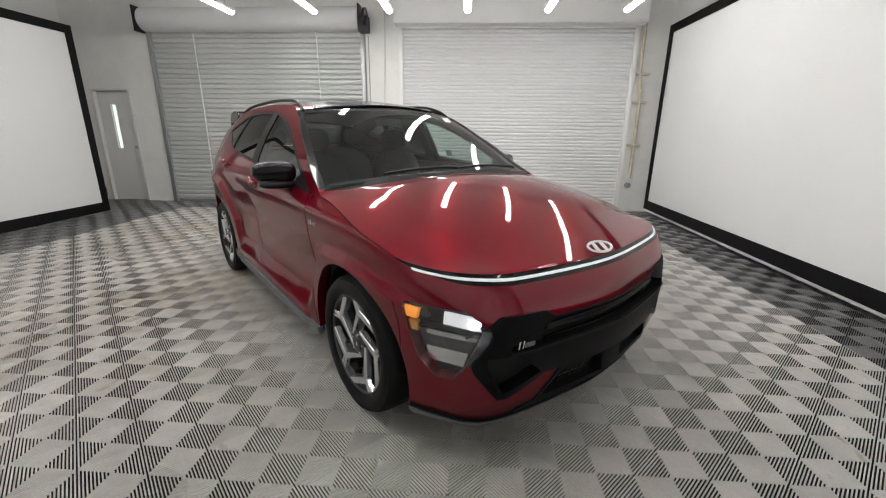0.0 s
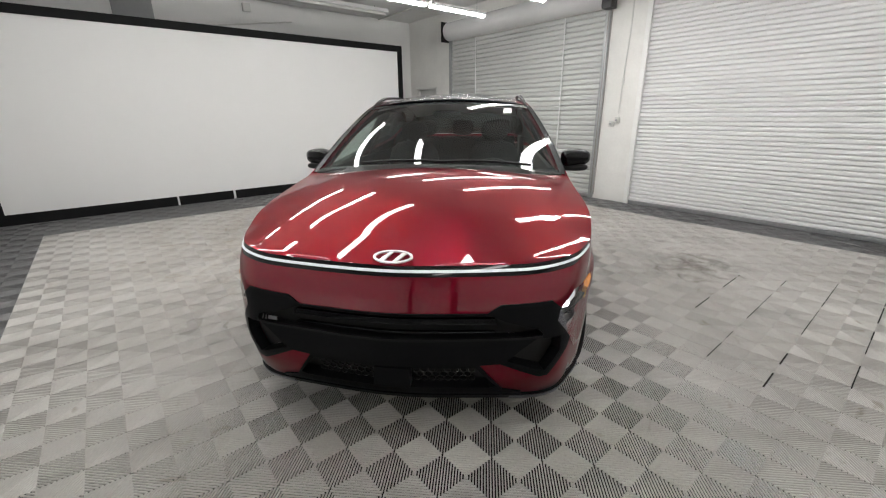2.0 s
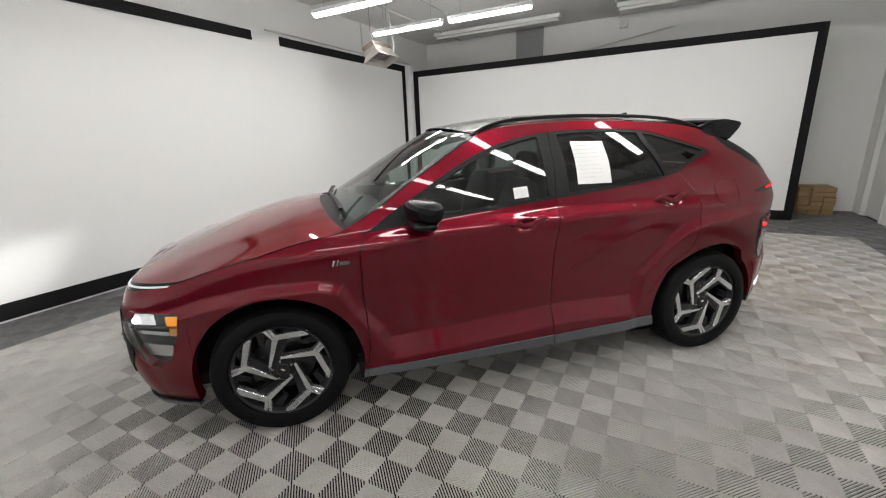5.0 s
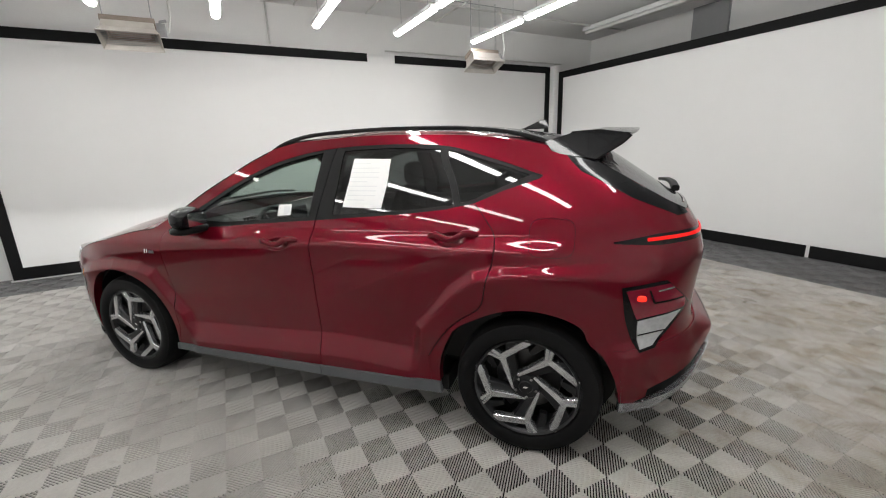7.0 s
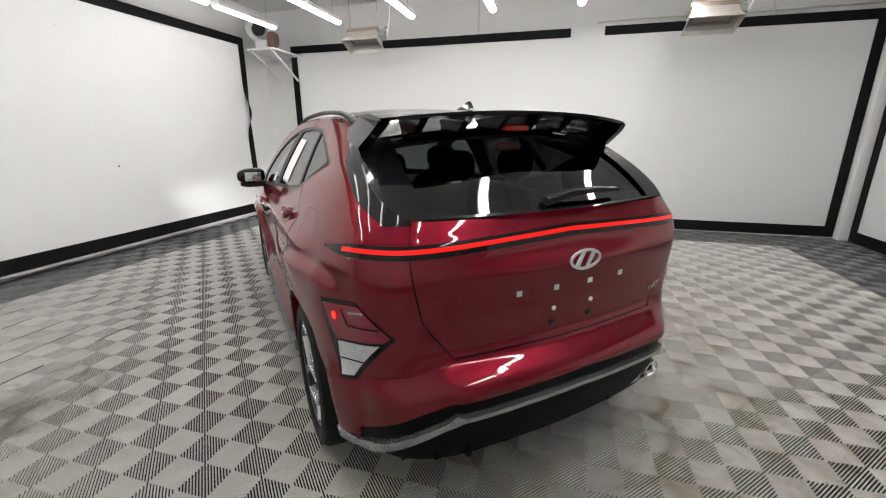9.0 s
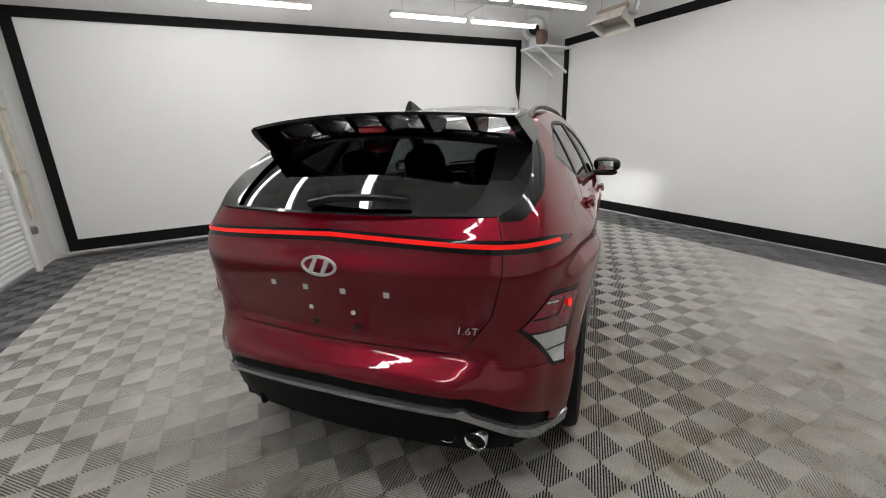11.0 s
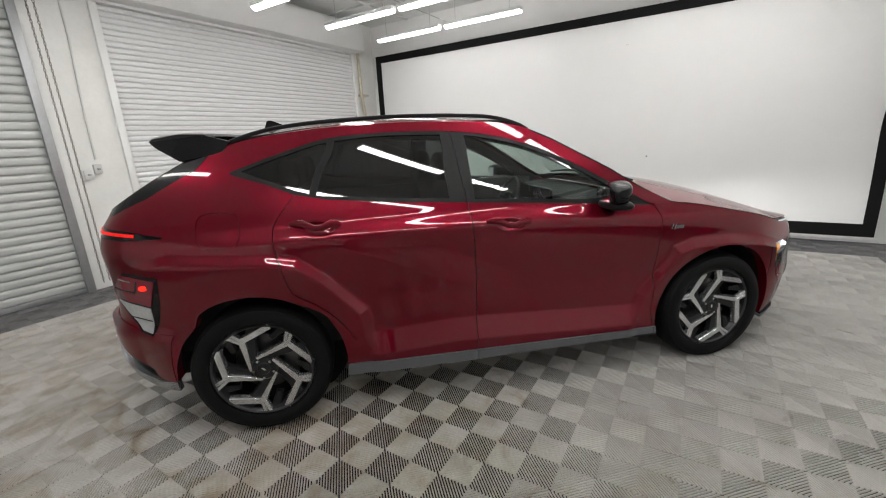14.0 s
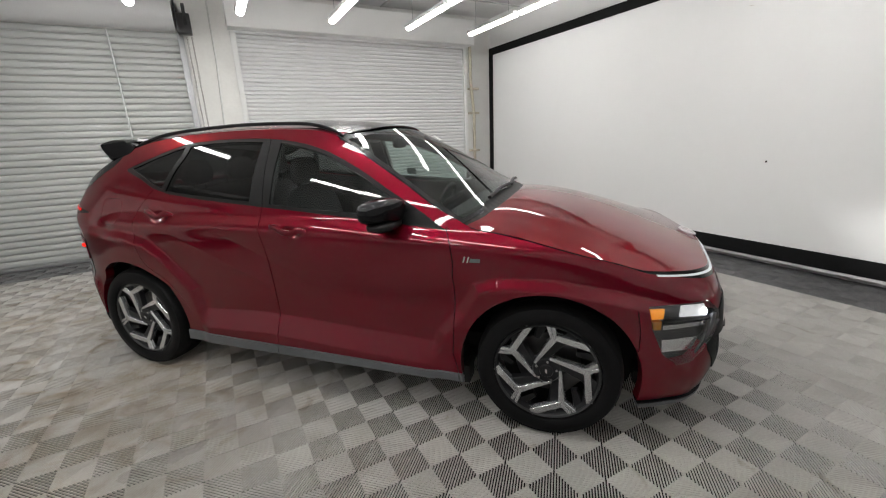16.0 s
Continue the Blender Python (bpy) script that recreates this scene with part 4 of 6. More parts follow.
def on_side(x, z, off=0.0, side=1, cups=True):
    u = u_of_x(x, z)
    p = shell(u, z, cups) + shell_normal(u, z) * off
    return Vector((p[0], p[1] * side, p[2]))


def on_uv(q, off=0.0, side=1):
    p = shell(q[0], q[1]) + shell_normal(np.array(q[0]), np.array(q[1])) * off
    return Vector((p[0], p[1] * side, p[2]))


# ---- wheels ----
def make_wheel():
    w = lathe("wheel", [(0.236, -0.20), (0.243, -0.19), (0.232, -0.16), (0.222, -0.05), (0.232, -0.018), (0.244, -0.006), (0.250, -0.004), (0.252, -0.010), (0.247, -0.022)], M_WHEELDARK, car, "machined alloy wheel with dark pockets", steps=72)
    lathe("rim_edge", [(0.236, -0.010), (0.239, -0.004), (0.2465, -0.001), (0.2475, -0.004)], M_DARKRIM, w, "dark metallic rim edge", steps=72)
    prof = [(0.243, -0.200), (0.262, -0.213), (0.300, -0.217), (0.328, -0.208), (0.340, -0.190), (0.3445, -0.165), (0.346, -0.130), (0.3461, -0.126), (0.341, -0.123), (0.346, -0.120), (0.3465, -0.085),
            (0.341, -0.082), (0.3465, -0.079), (0.345, -0.045), (0.340, -0.018), (0.330, 0.000), (0.326, 0.006), (0.321, 0.006), (0.310, 0.012), (0.285, 0.014), (0.264, 0.009), (0.256, 0.004), (0.253, -0.010)]
    lathe("tyre", prof, M_RUBBER, w, "black rubber tyre", steps=96)
    lathe("brake_disc", [(0.06, -0.105), (0.155, -0.105), (0.158, -0.115), (0.06, -0.118)], M_DISC, w, "steel brake disc", steps=48)
    box("caliper", (0.085, -0.06, -0.13), (0.165, 0.06, -0.075), M_DISC, w, "steel brake caliper", 0.012)
    lathe("wheel_back", [(0.0, -0.135), (0.233, -0.135), (0.235, -0.14)], M_UNDER, w, steps=48)
    lathe("hub", [(0.0, -0.014), (0.030, -0.014), (0.034, -0.020), (0.060, -0.022), (0.068, -0.032), (0.072, -0.08)], M_WHEELDARK, w, "dark hub", steps=40)
    for k in range(5):
        a = math.radians(54 + 72 * k)
        lathe("wheel_nut", [(0.0, -0.012), (0.007, -0.013), (0.009, -0.018), (0.009, -0.035)], M_DARKCHROME, w, steps=8, m=Matrix.Translation((0.050 * math.cos(a), 0.050 * math.sin(a), 0)))

    def bar(bm, p, q, w0, w1, z0, z1, thick, m):
        p, q = Vector((*p, 0)), Vector((*q, 0))
        d = (q - p).normalized()
        n = Vector((-d.y, d.x, 0))
        top = [p + n * w0 / 2, p - n * w0 / 2, q - n * w1 / 2, q + n * w1 / 2]
        hs = [z0, z0, z1, z1]
        ch = 0.0025
        a = [bm.verts.new(m @ Vector((v.x, v.y, h))) for v, h in zip(top, hs)]
        mid = [bm.verts.new(m @ Vector((*(v + n * s * ch).xy, h - 0.004))) for v, h, s in zip(top, hs, (1, -1, -1, 1))]
        b = [bm.verts.new(m @ Vector((*(v + n * s * 0.007).xy, h - thick))) for v, h, s in zip(top, hs, (1, -1, -1, 1))]
        bm.faces.new(a)
        for r0, r1 in ((a, mid), (mid, b)):
            for i in range(4):
                bm.faces.new((r0[i], r1[i], r1[(i + 1) % 4], r0[(i + 1) % 4]))

    pol = lambda r, d: (r * math.cos(math.radians(d)), r * math.sin(math.radians(d)))
    for k in range(5):
        m = Matrix.Rotation(math.radians(72 * k), 4, "Z")
        bm = bmesh.new()
        A, Bp, C1, C2 = pol(0.064, 121), pol(0.182, 50), pol(0.243, 57), pol(0.243, 9)
        bar(bm, A, Bp, 0.011, 0.029, -0.022, -0.010, 0.03, m)
        bar(bm, pol(0.180, 53.5), pol(0.243, 60.5), 0.013, 0.014, -0.0100, -0.004, 0.02, m)
        bar(bm, pol(0.180, 48.5), pol(0.243, 54.5), 0.013, 0.015, -0.0103, -0.004, 0.02, m)
        bar(bm, pol(0.186, 51.5), C2, 0.027, 0.030, -0.0105, -0.004, 0.03, m)
        bmesh.ops.recalc_face_normals(bm, faces=bm.faces)
        part("spoke", bm, M_MACHINED, w, "machined silver forked spoke")
        bm = bmesh.new()
        bar(bm, pol(0.050, 95), pol(0.165, 40), 0.030, 0.046, -0.036, -0.026, 0.03, m)
        bar(bm, pol(0.165, 40), pol(0.236, 30), 0.046, 0.040, -0.026, -0.020, 0.03, m)
        bar(bm, pol(0.165, 78), pol(0.236, 66), 0.022, 0.040, -0.040, -0.032, 0.03, m)
        bmesh.ops.recalc_face_normals(bm, faces=bm.faces)
        part("pocket", bm, M_WHEELDARK, w, "dark painted pocket")
    bm = bmesh.new()
    for q in (((-0.012, 0.006), (-0.003, 0.008), (0.003, -0.008), (-0.004, -0.004)), ((0.003, 0.004), (0.012, -0.006), (0.003, -0.008), (-0.003, 0.008))):
        add_prism(bm, q, 0.001, Matrix.Translation((0, 0, -0.0138)))
    part("cap_emblem", bm, M_CHROME, w, "small chrome emblem")
    return w


wheel = make_wheel()
wheel.matrix_basis = pose(AXLE, HUB_Y, HUB_Z + 0.008, -90, 8, 0)
for x, side, spin in ((-AXLE, 1, 42), (AXLE, -1, 43), (-AXLE, -1, 6)):
    copy_thing(wheel, pose(x, side * HUB_Y, HUB_Z + 0.008, -90 * side, spin, 0))
# ---- wheel wells and underbody ----
for x in (AXLE, -AXLE):
    for side in (1, -1):
        lathe("wheel_arch_liner", [(0.440, 0.0), (0.440, 0.295), (0.425, 0.30)] if side > 0 else [(0.425, -0.30), (0.440, -0.295), (0.440, 0.0)], M_UNDER, car, "black wheel arch liner",
              m=pose(x, side * 0.53, HUB_Z, -90, 0, 0), steps=40, a0=math.pi - 0.1, a1=math.tau + 0.1)
        lathe("wheel_well", [(0.0, 0.0), (0.440, 0.0)], M_UNDER, car, "black wheel well", m=pose(x, side * 0.53, HUB_Z, -90, 0, 0), steps=32)
box("underbody", (-0.92, -0.80, 0.21), (0.92, 0.80, 0.30), M_UNDER, car, "black underbody")
box("underbody", (-2.02, -0.50, 0.27), (2.02, 0.50, 0.34), M_UNDER, car, "black underbody")
box("underbody", (1.74, -0.66, 0.215), (1.99, 0.66, 0.28), M_UNDER, car, "black underbody")
box("underbody", (-1.98, -0.68, 0.28), (-1.74, 0.68, 0.36), M_UNDER, car, "black underbody")


# ---- car details ----
def shell_patch(name, corners, off, thick, mat, parent, label="", side=1, nu=8, nv=4):
    """A thin plate that follows the skin between four corners (lower rear, lower front, upper front, upper rear or any ring)."""
    q = [np.array(c) for c in corners]
    vs, fs = [], []
    for layer in (off, off - thick):
        for j in range(nv + 1):
            for i in range(nu + 1):
                a, b = i / nu, j / nv
                p = (q[0] * (1 - a) + q[1] * a) * (1 - b) + (q[3] * (1 - a) + q[2] * a) * b
                vs.append(tuple(on_uv((float(p[0]), float(p[1])), layer, side)))
    w, n0 = nu + 1, (nu + 1) * (nv + 1)
    for j in range(nv):
        for i in range(nu):
            k = j * w + i
            fs += [(k, k + 1, k + w + 1, k + w), (n0 + k, n0 + k + w, n0 + k + w + 1, n0 + k + 1)]
    ring = [i for i in range(w)] + [j * w + nu for j in range(1, nv + 1)] + [nv * w + i for i in range(nu - 1, -1, -1)] + [j * w for j in range(nv - 1, 0, -1)]
    for a, b in zip(ring, ring[1:] + ring[:1]):
        fs.append((b, a, n0 + a, n0 + b))
    bm = bmesh.new()
    bv = [bm.verts.new(v) for v in vs]
    for f in fs:
        bm.faces.new([bv[i] for i in f])
    bmesh.ops.recalc_face_normals(bm, faces=bm.faces)
    return part(name, bm, mat, parent, label, 35)


def blob(name, centre, size, mat, parent, label="", power=2.6, m=None, cut=None, rows=14, cols=24):
    """A rounded, boxy lump."""
    bm = bmesh.new()
    bmesh.ops.create_uvsphere(bm, u_segments=cols, v_segments=rows, radius=1)
    for v in bm.verts:
        r = sum(abs(c) ** power for c in v.co) ** (1 / power)
        v.co = Vector([c / r * s / 2 for c, s in zip(v.co, size)])
        if cut:
            cut(v.co)
        v.co = (m @ v.co if m else v.co) + Vector(centre)
    return part(name, bm, mat, parent, label, 50)


def bar_along(name, pts, w, h, mat, parent, label="", up=Vector((0, 0, 1)), taper=None):
    """A rounded rectangular bar along a line, w wide across and h high along up."""
    pts = [Vector(p) for p in pts]
    bm = bmesh.new()
    rings = []
    prof = [(-1, -0.6), (-0.6, -1), (0.6, -1), (1, -0.6), (1, 0.6), (0.6, 1), (-0.6, 1), (-1, 0.6)]
    for i, p in enumerate(pts):
        d = (pts[min(i + 1, len(pts) - 1)] - pts[max(i - 1, 0)]).normalized()
        s = d.cross(up).normalized()
        n = s.cross(d)
        k = taper(i / (len(pts) - 1)) if taper else 1
        rings.append([bm.verts.new(p + s * a * w / 2 * k + n * b * h / 2 * k) for a, b in prof])
    for r0, r1 in zip(rings, rings[1:]):
        for k in range(8):
            bm.faces.new((r0[k], r0[(k + 1) % 8], r1[(k + 1) % 8], r1[k]))
    bm.faces.new(rings[0][::-1])
    bm.faces.new(rings[-1])
    bmesh.ops.recalc_face_normals(bm, faces=bm.faces)
    return part(name, bm, mat, parent, label, 50)


def ring_plate(name, centre, rx, ry, w, thick, m, mat, parent, label=""):
    """A flat oval ring."""
    bm = bmesh.new()
    n = 40
    rows = []
    for r, h in ((0, 0), (0, thick), (w, thick), (w, 0)):
        rows.append([bm.verts.new(Vector(centre) + m @ Vector(((rx - r) * math.cos(k * math.tau / n), (ry - r) * math.sin(k * math.tau / n), h))) for k in range(n)])
    for a, b in zip(rows, rows[1:]):
        for k in range(n):
            bm.faces.new((a[k], a[(k + 1) % n], b[(k + 1) % n], b[k]))
    bmesh.ops.recalc_face_normals(bm, faces=bm.faces)
    return part(name, bm, mat, parent, label, 40)


def emblem(centre, normal, size, label):
    """An oval ring round two slanted bars, as plain shapes."""
    z = Vector(normal).normalized()
    y = (Vector((0, 0, 1)) - z * z.z).normalized()
    x = y.cross(z)
    m = Matrix((x, y, z)).transposed()
    ring = ring_plate("emblem", centre, size, size * 0.52, size * 0.13, 0.006, m, M_EMBLEM, car, label)
    c = Vector(centre)
    for k, q in enumerate((((-0.66, -0.30), (-0.42, -0.38), (-0.04, 0.38), (-0.24, 0.38)), ((0.04, -0.38), (0.24, -0.38), (0.66, 0.30), (0.42, 0.38)))):
        bm = bmesh.new()
        add_prism(bm, [(a * size, b * size) for a, b in q], 0.005, Matrix.Translation(c) @ m.to_4x4())
        part("emblem_bar", bm, M_EMBLEM, ring)
    return ring


# headlamps
hl = skin_piece("headlamp", -0.050, 0.01)
M_BOWL = material("grey_lamp_bowl", (0.060, 0.061, 0.066), rough=0.28, metal=0.6, grain=0.3, scale=60)
rim = skin_piece("headlamp", -0.004, 0.05)
for side in (1, -1):
    v, f, l = hl if side > 0 else mirrored(hl)
    bowl = mesh_object("headlamp_bowl", v, f, M_BOWL, car, "grey metallic lamp bowl", l)
    pz = lambda q: on_uv(q, -0.03, side)
    p = on_uv(F(0.735, 0.655), -0.036, side)
    blob("beam", p, (0.024, 0.056, 0.034), M_BEAM, bowl, "lit white headlamp", 2.2)
    # added glowing plate imitates the soft glow round the lit beam
    shell_patch("beam_frost", (S(1.900, 0.640), F(0.715, 0.632), F(0.735, 0.690), S(1.900, 0.694)), -0.034, 0.006, M_LAMPGLOW, bowl, "glowing plate for the soft headlamp glow", side, 10, 4)
    shell_patch("beam_chrome", (S(1.83, 0.585), F(0.712, 0.585), F(0.700, 0.628), S(1.83, 0.635)), -0.036, 0.008, M_REFLECTOR, bowl, "bright reflector", side, 10, 3)
    shell_patch("beam_rib", (S(1.81, 0.618), F(0.69, 0.615), F(0.69, 0.626), S(1.81, 0.628)), -0.016, 0.02, M_PLASTIC, bowl, "dark lamp rib", side, 10, 2)
    shell_patch("beam_edge", (F(0.735, 0.450), F(0.768, 0.445), F(0.712, 0.640), F(0.680, 0.640)), -0.010, 0.012, M_BOWL, bowl, "grey inner edge", side, 4, 10)
    shell_patch("turn_signal", (S(1.762, 0.655), S(1.808, 0.655), S(1.812, 0.700), S(1.752, 0.704)), -0.006, 0.02, M_AMBER, bowl, "lit amber turn signal", side, 5, 5)
    shell_patch("side_marker", (S(1.776, 0.600), S(1.806, 0.600), S(1.806, 0.640), S(1.768, 0.640)), -0.010, 0.02, M_AMBEROFF, bowl, "amber side marker", side, 5, 5)
    shell_patch("fog_reflector", (S(1.835, 0.475), F(0.765, 0.47), F(0.755, 0.535), S(1.83, 0.535)), -0.034, 0.012, M_REFLECTOR, bowl, "pale lower reflector", side, 6, 5)
# low beams: a lamp behind a flat shade in each headlamp
for side in (1, -1):
    spot = bpy.data.lights.new("low_beam", "SPOT")
    spot.energy, spot.spot_size, spot.spot_blend, spot.shadow_soft_size, spot.color = 230, radians(72), 0.9, 0.002, (1.0, 0.99, 0.97)
    p = on_uv(F(0.755, 0.612), -0.022, side)
    ob = new("low_beam", spot)
    ob.parent = car
    ob.matrix_basis = look(p, p + Vector((1.0, 0.10 * side, 0.20)))
    box("beam_shade", (p.x + 0.004, p.y - 0.016, p.z - 0.0003), (p.x + 0.014, p.y + 0.016, p.z + 0.010), M_SATIN, car, "small beam shade")
# tail lamp glow spots and dividing bars
for side in (1, -1):
    p = on_uv(S(-1.782, 0.828), 0.009, side)
    blob("glow_spot", p, (0.040, 0.012, 0.026), M_REDGLOW, car, "lit red tail lamp point")
    shell_patch("tail_lamp_bar", (S(-1.835, 0.799), B(0.735, 0.814), B(0.735, 0.820), S(-1.835, 0.805)), 0.008, 0.004, M_GLOSSBLACK, car, "black lamp divider", side, 8, 1)
    shell_patch("tail_lamp_bar", (S(-1.838, 0.803), S(-1.831, 0.803), S(-1.814, 0.860), S(-1.820, 0.860)), 0.008, 0.004, M_GLOSSBLACK, car, "black lamp divider", side, 1, 4)
    shell_patch("tail_lamp_edge", (S(-1.85, 0.852), B(0.772, 0.865), B(0.775, 0.871), S(-1.85, 0.858)), 0.008, 0.003, M_REFLECTOR, car, "bright upper lamp edge", side, 6, 1)
    shell_patch("reverse_lamp_bar", (S(-1.808, 0.655), B(0.775, 0.672), B(0.773, 0.677), S(-1.806, 0.660)), 0.008, 0.004, M_GLOSSBLACK, car, "black lamp divider", side, 8, 1)
# grille: gloss bars, hex mesh, number-plate bracket
for z0, z1, off in ((0.604, 0.628, -0.012), (0.562, 0.570, -0.02)):
    for side in (1, -1):
        shell_patch("grille_bar", (F(0.0, z0), F(0.44, z0), F(0.43, z1), F(0.0, z1)), off, 0.02, M_GLOSSBLACK, car, "gloss black grille bar", side, 14, 2)
for side in (1, -1):
    shell_patch("blade_edge", (F(0.0, 0.536), F(0.62, 0.548), F(0.62, 0.556), F(0.0, 0.545)), 0.013, 0.02, M_SATIN, car, "satin black blade edge", side, 20, 2)
for side in (1, -1):
    bm = bmesh.new()
    for row in range(4):
        for k in range(0, 12):
            y, z = (k + 0.5 * (row % 2)) * 0.034, 0.318 + row * 0.027
            if y < 0.085 or y > 0.36 - (0.402 - z) * 0.2:
                continue
            c = on_uv(F(y, z), -0.030, side)
            add_tube(bm, [c + Vector((0, 0.0165 * math.cos(a), 0.0145 * math.sin(a))) for a in [math.radians(30 + 60 * j) for j in range(6)]], 0.0026, 5, True)
    part("grille_mesh", bm, M_GLOSSBLACK, car, "black honeycomb mesh", 40)["kind"] = "stuff"
box("plate_bracket", (2.120, -0.080, 0.305), (2.172, 0.080, 0.400), M_PLASTIC, car, "black blank plate bracket", 0.008)
# sporty badge bars on the nose and fenders
def badge(q, size, side, label):
    p, n = on_uv(q, 0.004, side), Vector(on_uv(q, 0.1, side)) - Vector(on_uv(q, 0.0, side))
    z = n.normalized()
    y = (Vector((0, 0, 1)) - z * z.z).normalized()
    x = y.cross(z)
    m = Matrix.Translation(p) @ Matrix((x, y, z)).transposed().to_4x4()
    bm = bmesh.new()
    for o in (((-1.0, -0.34), (-0.82, -0.34), (-0.62, 0.34), (-0.80, 0.34)), ((-0.54, -0.34), (-0.38, -0.34), (-0.18, 0.34), (-0.34, 0.34))):
        add_prism(bm, [(a * size, b * size) for a, b in o], 0.003, m)
    b = part("badge", bm, M_CHROME, car, label)
    bm = bmesh.new()
    add_prism(bm, [(-0.22 * size, -0.30 * size), (0.95 * size, -0.30 * size), (1.0 * size, 0.12 * size), (-0.08 * size, 0.12 * size)], 0.002, m)
    part("badge_plate", bm, M_GREYTRIM, b, "grey badge bar")


badge(F(0.555, 0.580), 0.042, -1, "small silver badge in the grille")
badge(S(0.985, 0.895), 0.042, 1, "small silver fender badge")
badge(S(0.985, 0.895), 0.042, -1, "small silver fender badge")
ridge = sorted((v.co.x, v.co.z) for v in hood.data.vertices if abs(v.co.y) < 1e-3)
hz0 = np.interp(2.090, [p[0] for p in ridge], [p[1] for p in ridge])
hz1 = np.interp(2.010, [p[0] for p in ridge], [p[1] for p in ridge])
slope = Vector((2.090 - 2.010, 0, hz0 - hz1)).normalized()
emblem((2.050, 0, (hz0 + hz1) / 2 + 0.009), (-slope.z, 0, slope.x), 0.085, "silver oval emblem on the hood")
emblem((-2.128, 0, 1.005), (-1, 0, 0.02), 0.075, "chrome oval emblem on the hatch")
# four spaced model-name marks and the engine badge
for y, o in ((0.262, ((-1, -1), (-0.5, -1), (-0.5, 1), (-1, 1))), (0.100, ((-1, -1), (1, -1), (1, 1), (-1, 1))), (-0.068, ((-1, -1), (1, -1), (1, 1), (-1, 1))), (-0.244, ((-1, -1), (1, -1), (0.15, 1), (-0.15, 1)))):
    c = on_uv(B(abs(y), 0.903), 0.001, 1)
    bm = bmesh.new()
    add_prism(bm, [(a * 0.011, b * 0.010) for a, b in ((-1, -1), (1, -1), (1, 1), (-1, 1))], 0.004, Matrix.Translation((c.x, y, c.z)) @ Matrix(((0, 0, -1), (-1, 0, 0), (0, 1, 0))).to_4x4())
    part("model_name_mark", bm, M_EMBLEM, car, "plain chrome mark")
txt = bpy.data.curves.new("engine_badge", "FONT")
txt.body, txt.size, txt.extrude, txt.align_x, txt.align_y, txt.shear = "1.6T", 0.044, 0.002, "CENTER", "CENTER", 0.2
tmp = new("text", txt)
bpy.context.view_layer.update()
me = bpy.data.meshes.new_from_object(tmp.evaluated_get(bpy.context.evaluated_depsgraph_get()))
bpy.data.objects.remove(tmp)
me.materials.append(M_CHROME)
ob = new("engine_badge", me)
ob.parent = car
c = on_uv(B(0.525, 0.784), 0.004, -1)
nrm = on_uv(B(0.525, 0.784), 0.1, -1) - on_uv(B(0.525, 0.784), 0.0, -1)
zz = nrm.normalized()
yy = (Vector((0, 0, 1)) - zz * zz.z).normalized()
ob.matrix_basis = Matrix.Translation(c) @ Matrix((yy.cross(zz), yy, zz)).transposed().to_4x4()
ob["label"] = "chrome engine badge"
# two white clips and two dark sockets for the plate on the hatch
for y in (0.095, -0.095):
    c = on_uv(B(abs(y), 0.815), 0.004, 1)
    blob("plate_clip", (c.x, y, c.z), (0.008, 0.020, 0.018), M_PIPE, car, "white plastic plate clip")
    c = on_uv(B(abs(y), 0.752), 0.003, 1)
    blob("plate_socket", (c.x, y - 0.005, c.z), (0.006, 0.026, 0.020), M_UNDER, car, "dark plate socket", 5)
# door handles in shallow cups
for x, z, tilt in ((-0.02, 1.006, 0.06), (-0.985, 1.066, 0.07)):
    for side in (1, -1):
        pts = [on_side(x + dx * 0.118, z - tilt * dx * 0.118, 0.002 + 0.030 * math.cos(dx * math.pi / 2) ** 0.5, side, False) for dx in np.linspace(-1, 1, 13)]
        bar_along("door_handle", pts, 0.020, 0.030, M_PAINT, car, "", taper=lambda t: 0.55 + 0.45 * math.sin(math.pi * min(1, max(0, t * 1.6))) ** 0.5 if t < 0.3 or t > 0.95 else 1)
# mirrors
for side in (1, -1):
    def shape(co):
        k = (co.z + 0.07) / 0.14
        co.x *= (0.72 + 0.28 * k) * (1.0 - 1.2 * max(0.0, co.y))
        co.z *= 1.0 - 1.6 * max(0.0, co.y)
        co.x -= 0.36 * co.y
    mir = blob("mirror", (0.568, side * 0.955, 1.118), (0.160, 0.215, 0.122), M_GLOSSBLACK, car, "gloss black door mirror", 3.2, cut=shape if side > 0 else (lambda co: (setattr(co, "y", -co.y), shape(co), setattr(co, "y", -co.y))))
    blob("mirror_base", (0.570, side * 0.935, 1.052), (0.130, 0.215, 0.050), M_SATIN, mir, "satin black mirror foot", 3.0)
    bar_along("mirror_arm", [(0.60, side * 0.800, 1.045), (0.59, side * 0.87, 1.045), (0.58, side * 0.93, 1.050)], 0.07, 0.026, M_SATIN, mir, "satin black mirror arm")
    box("mirror_glass", (0.486, side * 0.945 - 0.060, 1.080), (0.493, side * 0.945 + 0.060, 1.150), M_CHROME, mir, "mirror glass", 0.001)
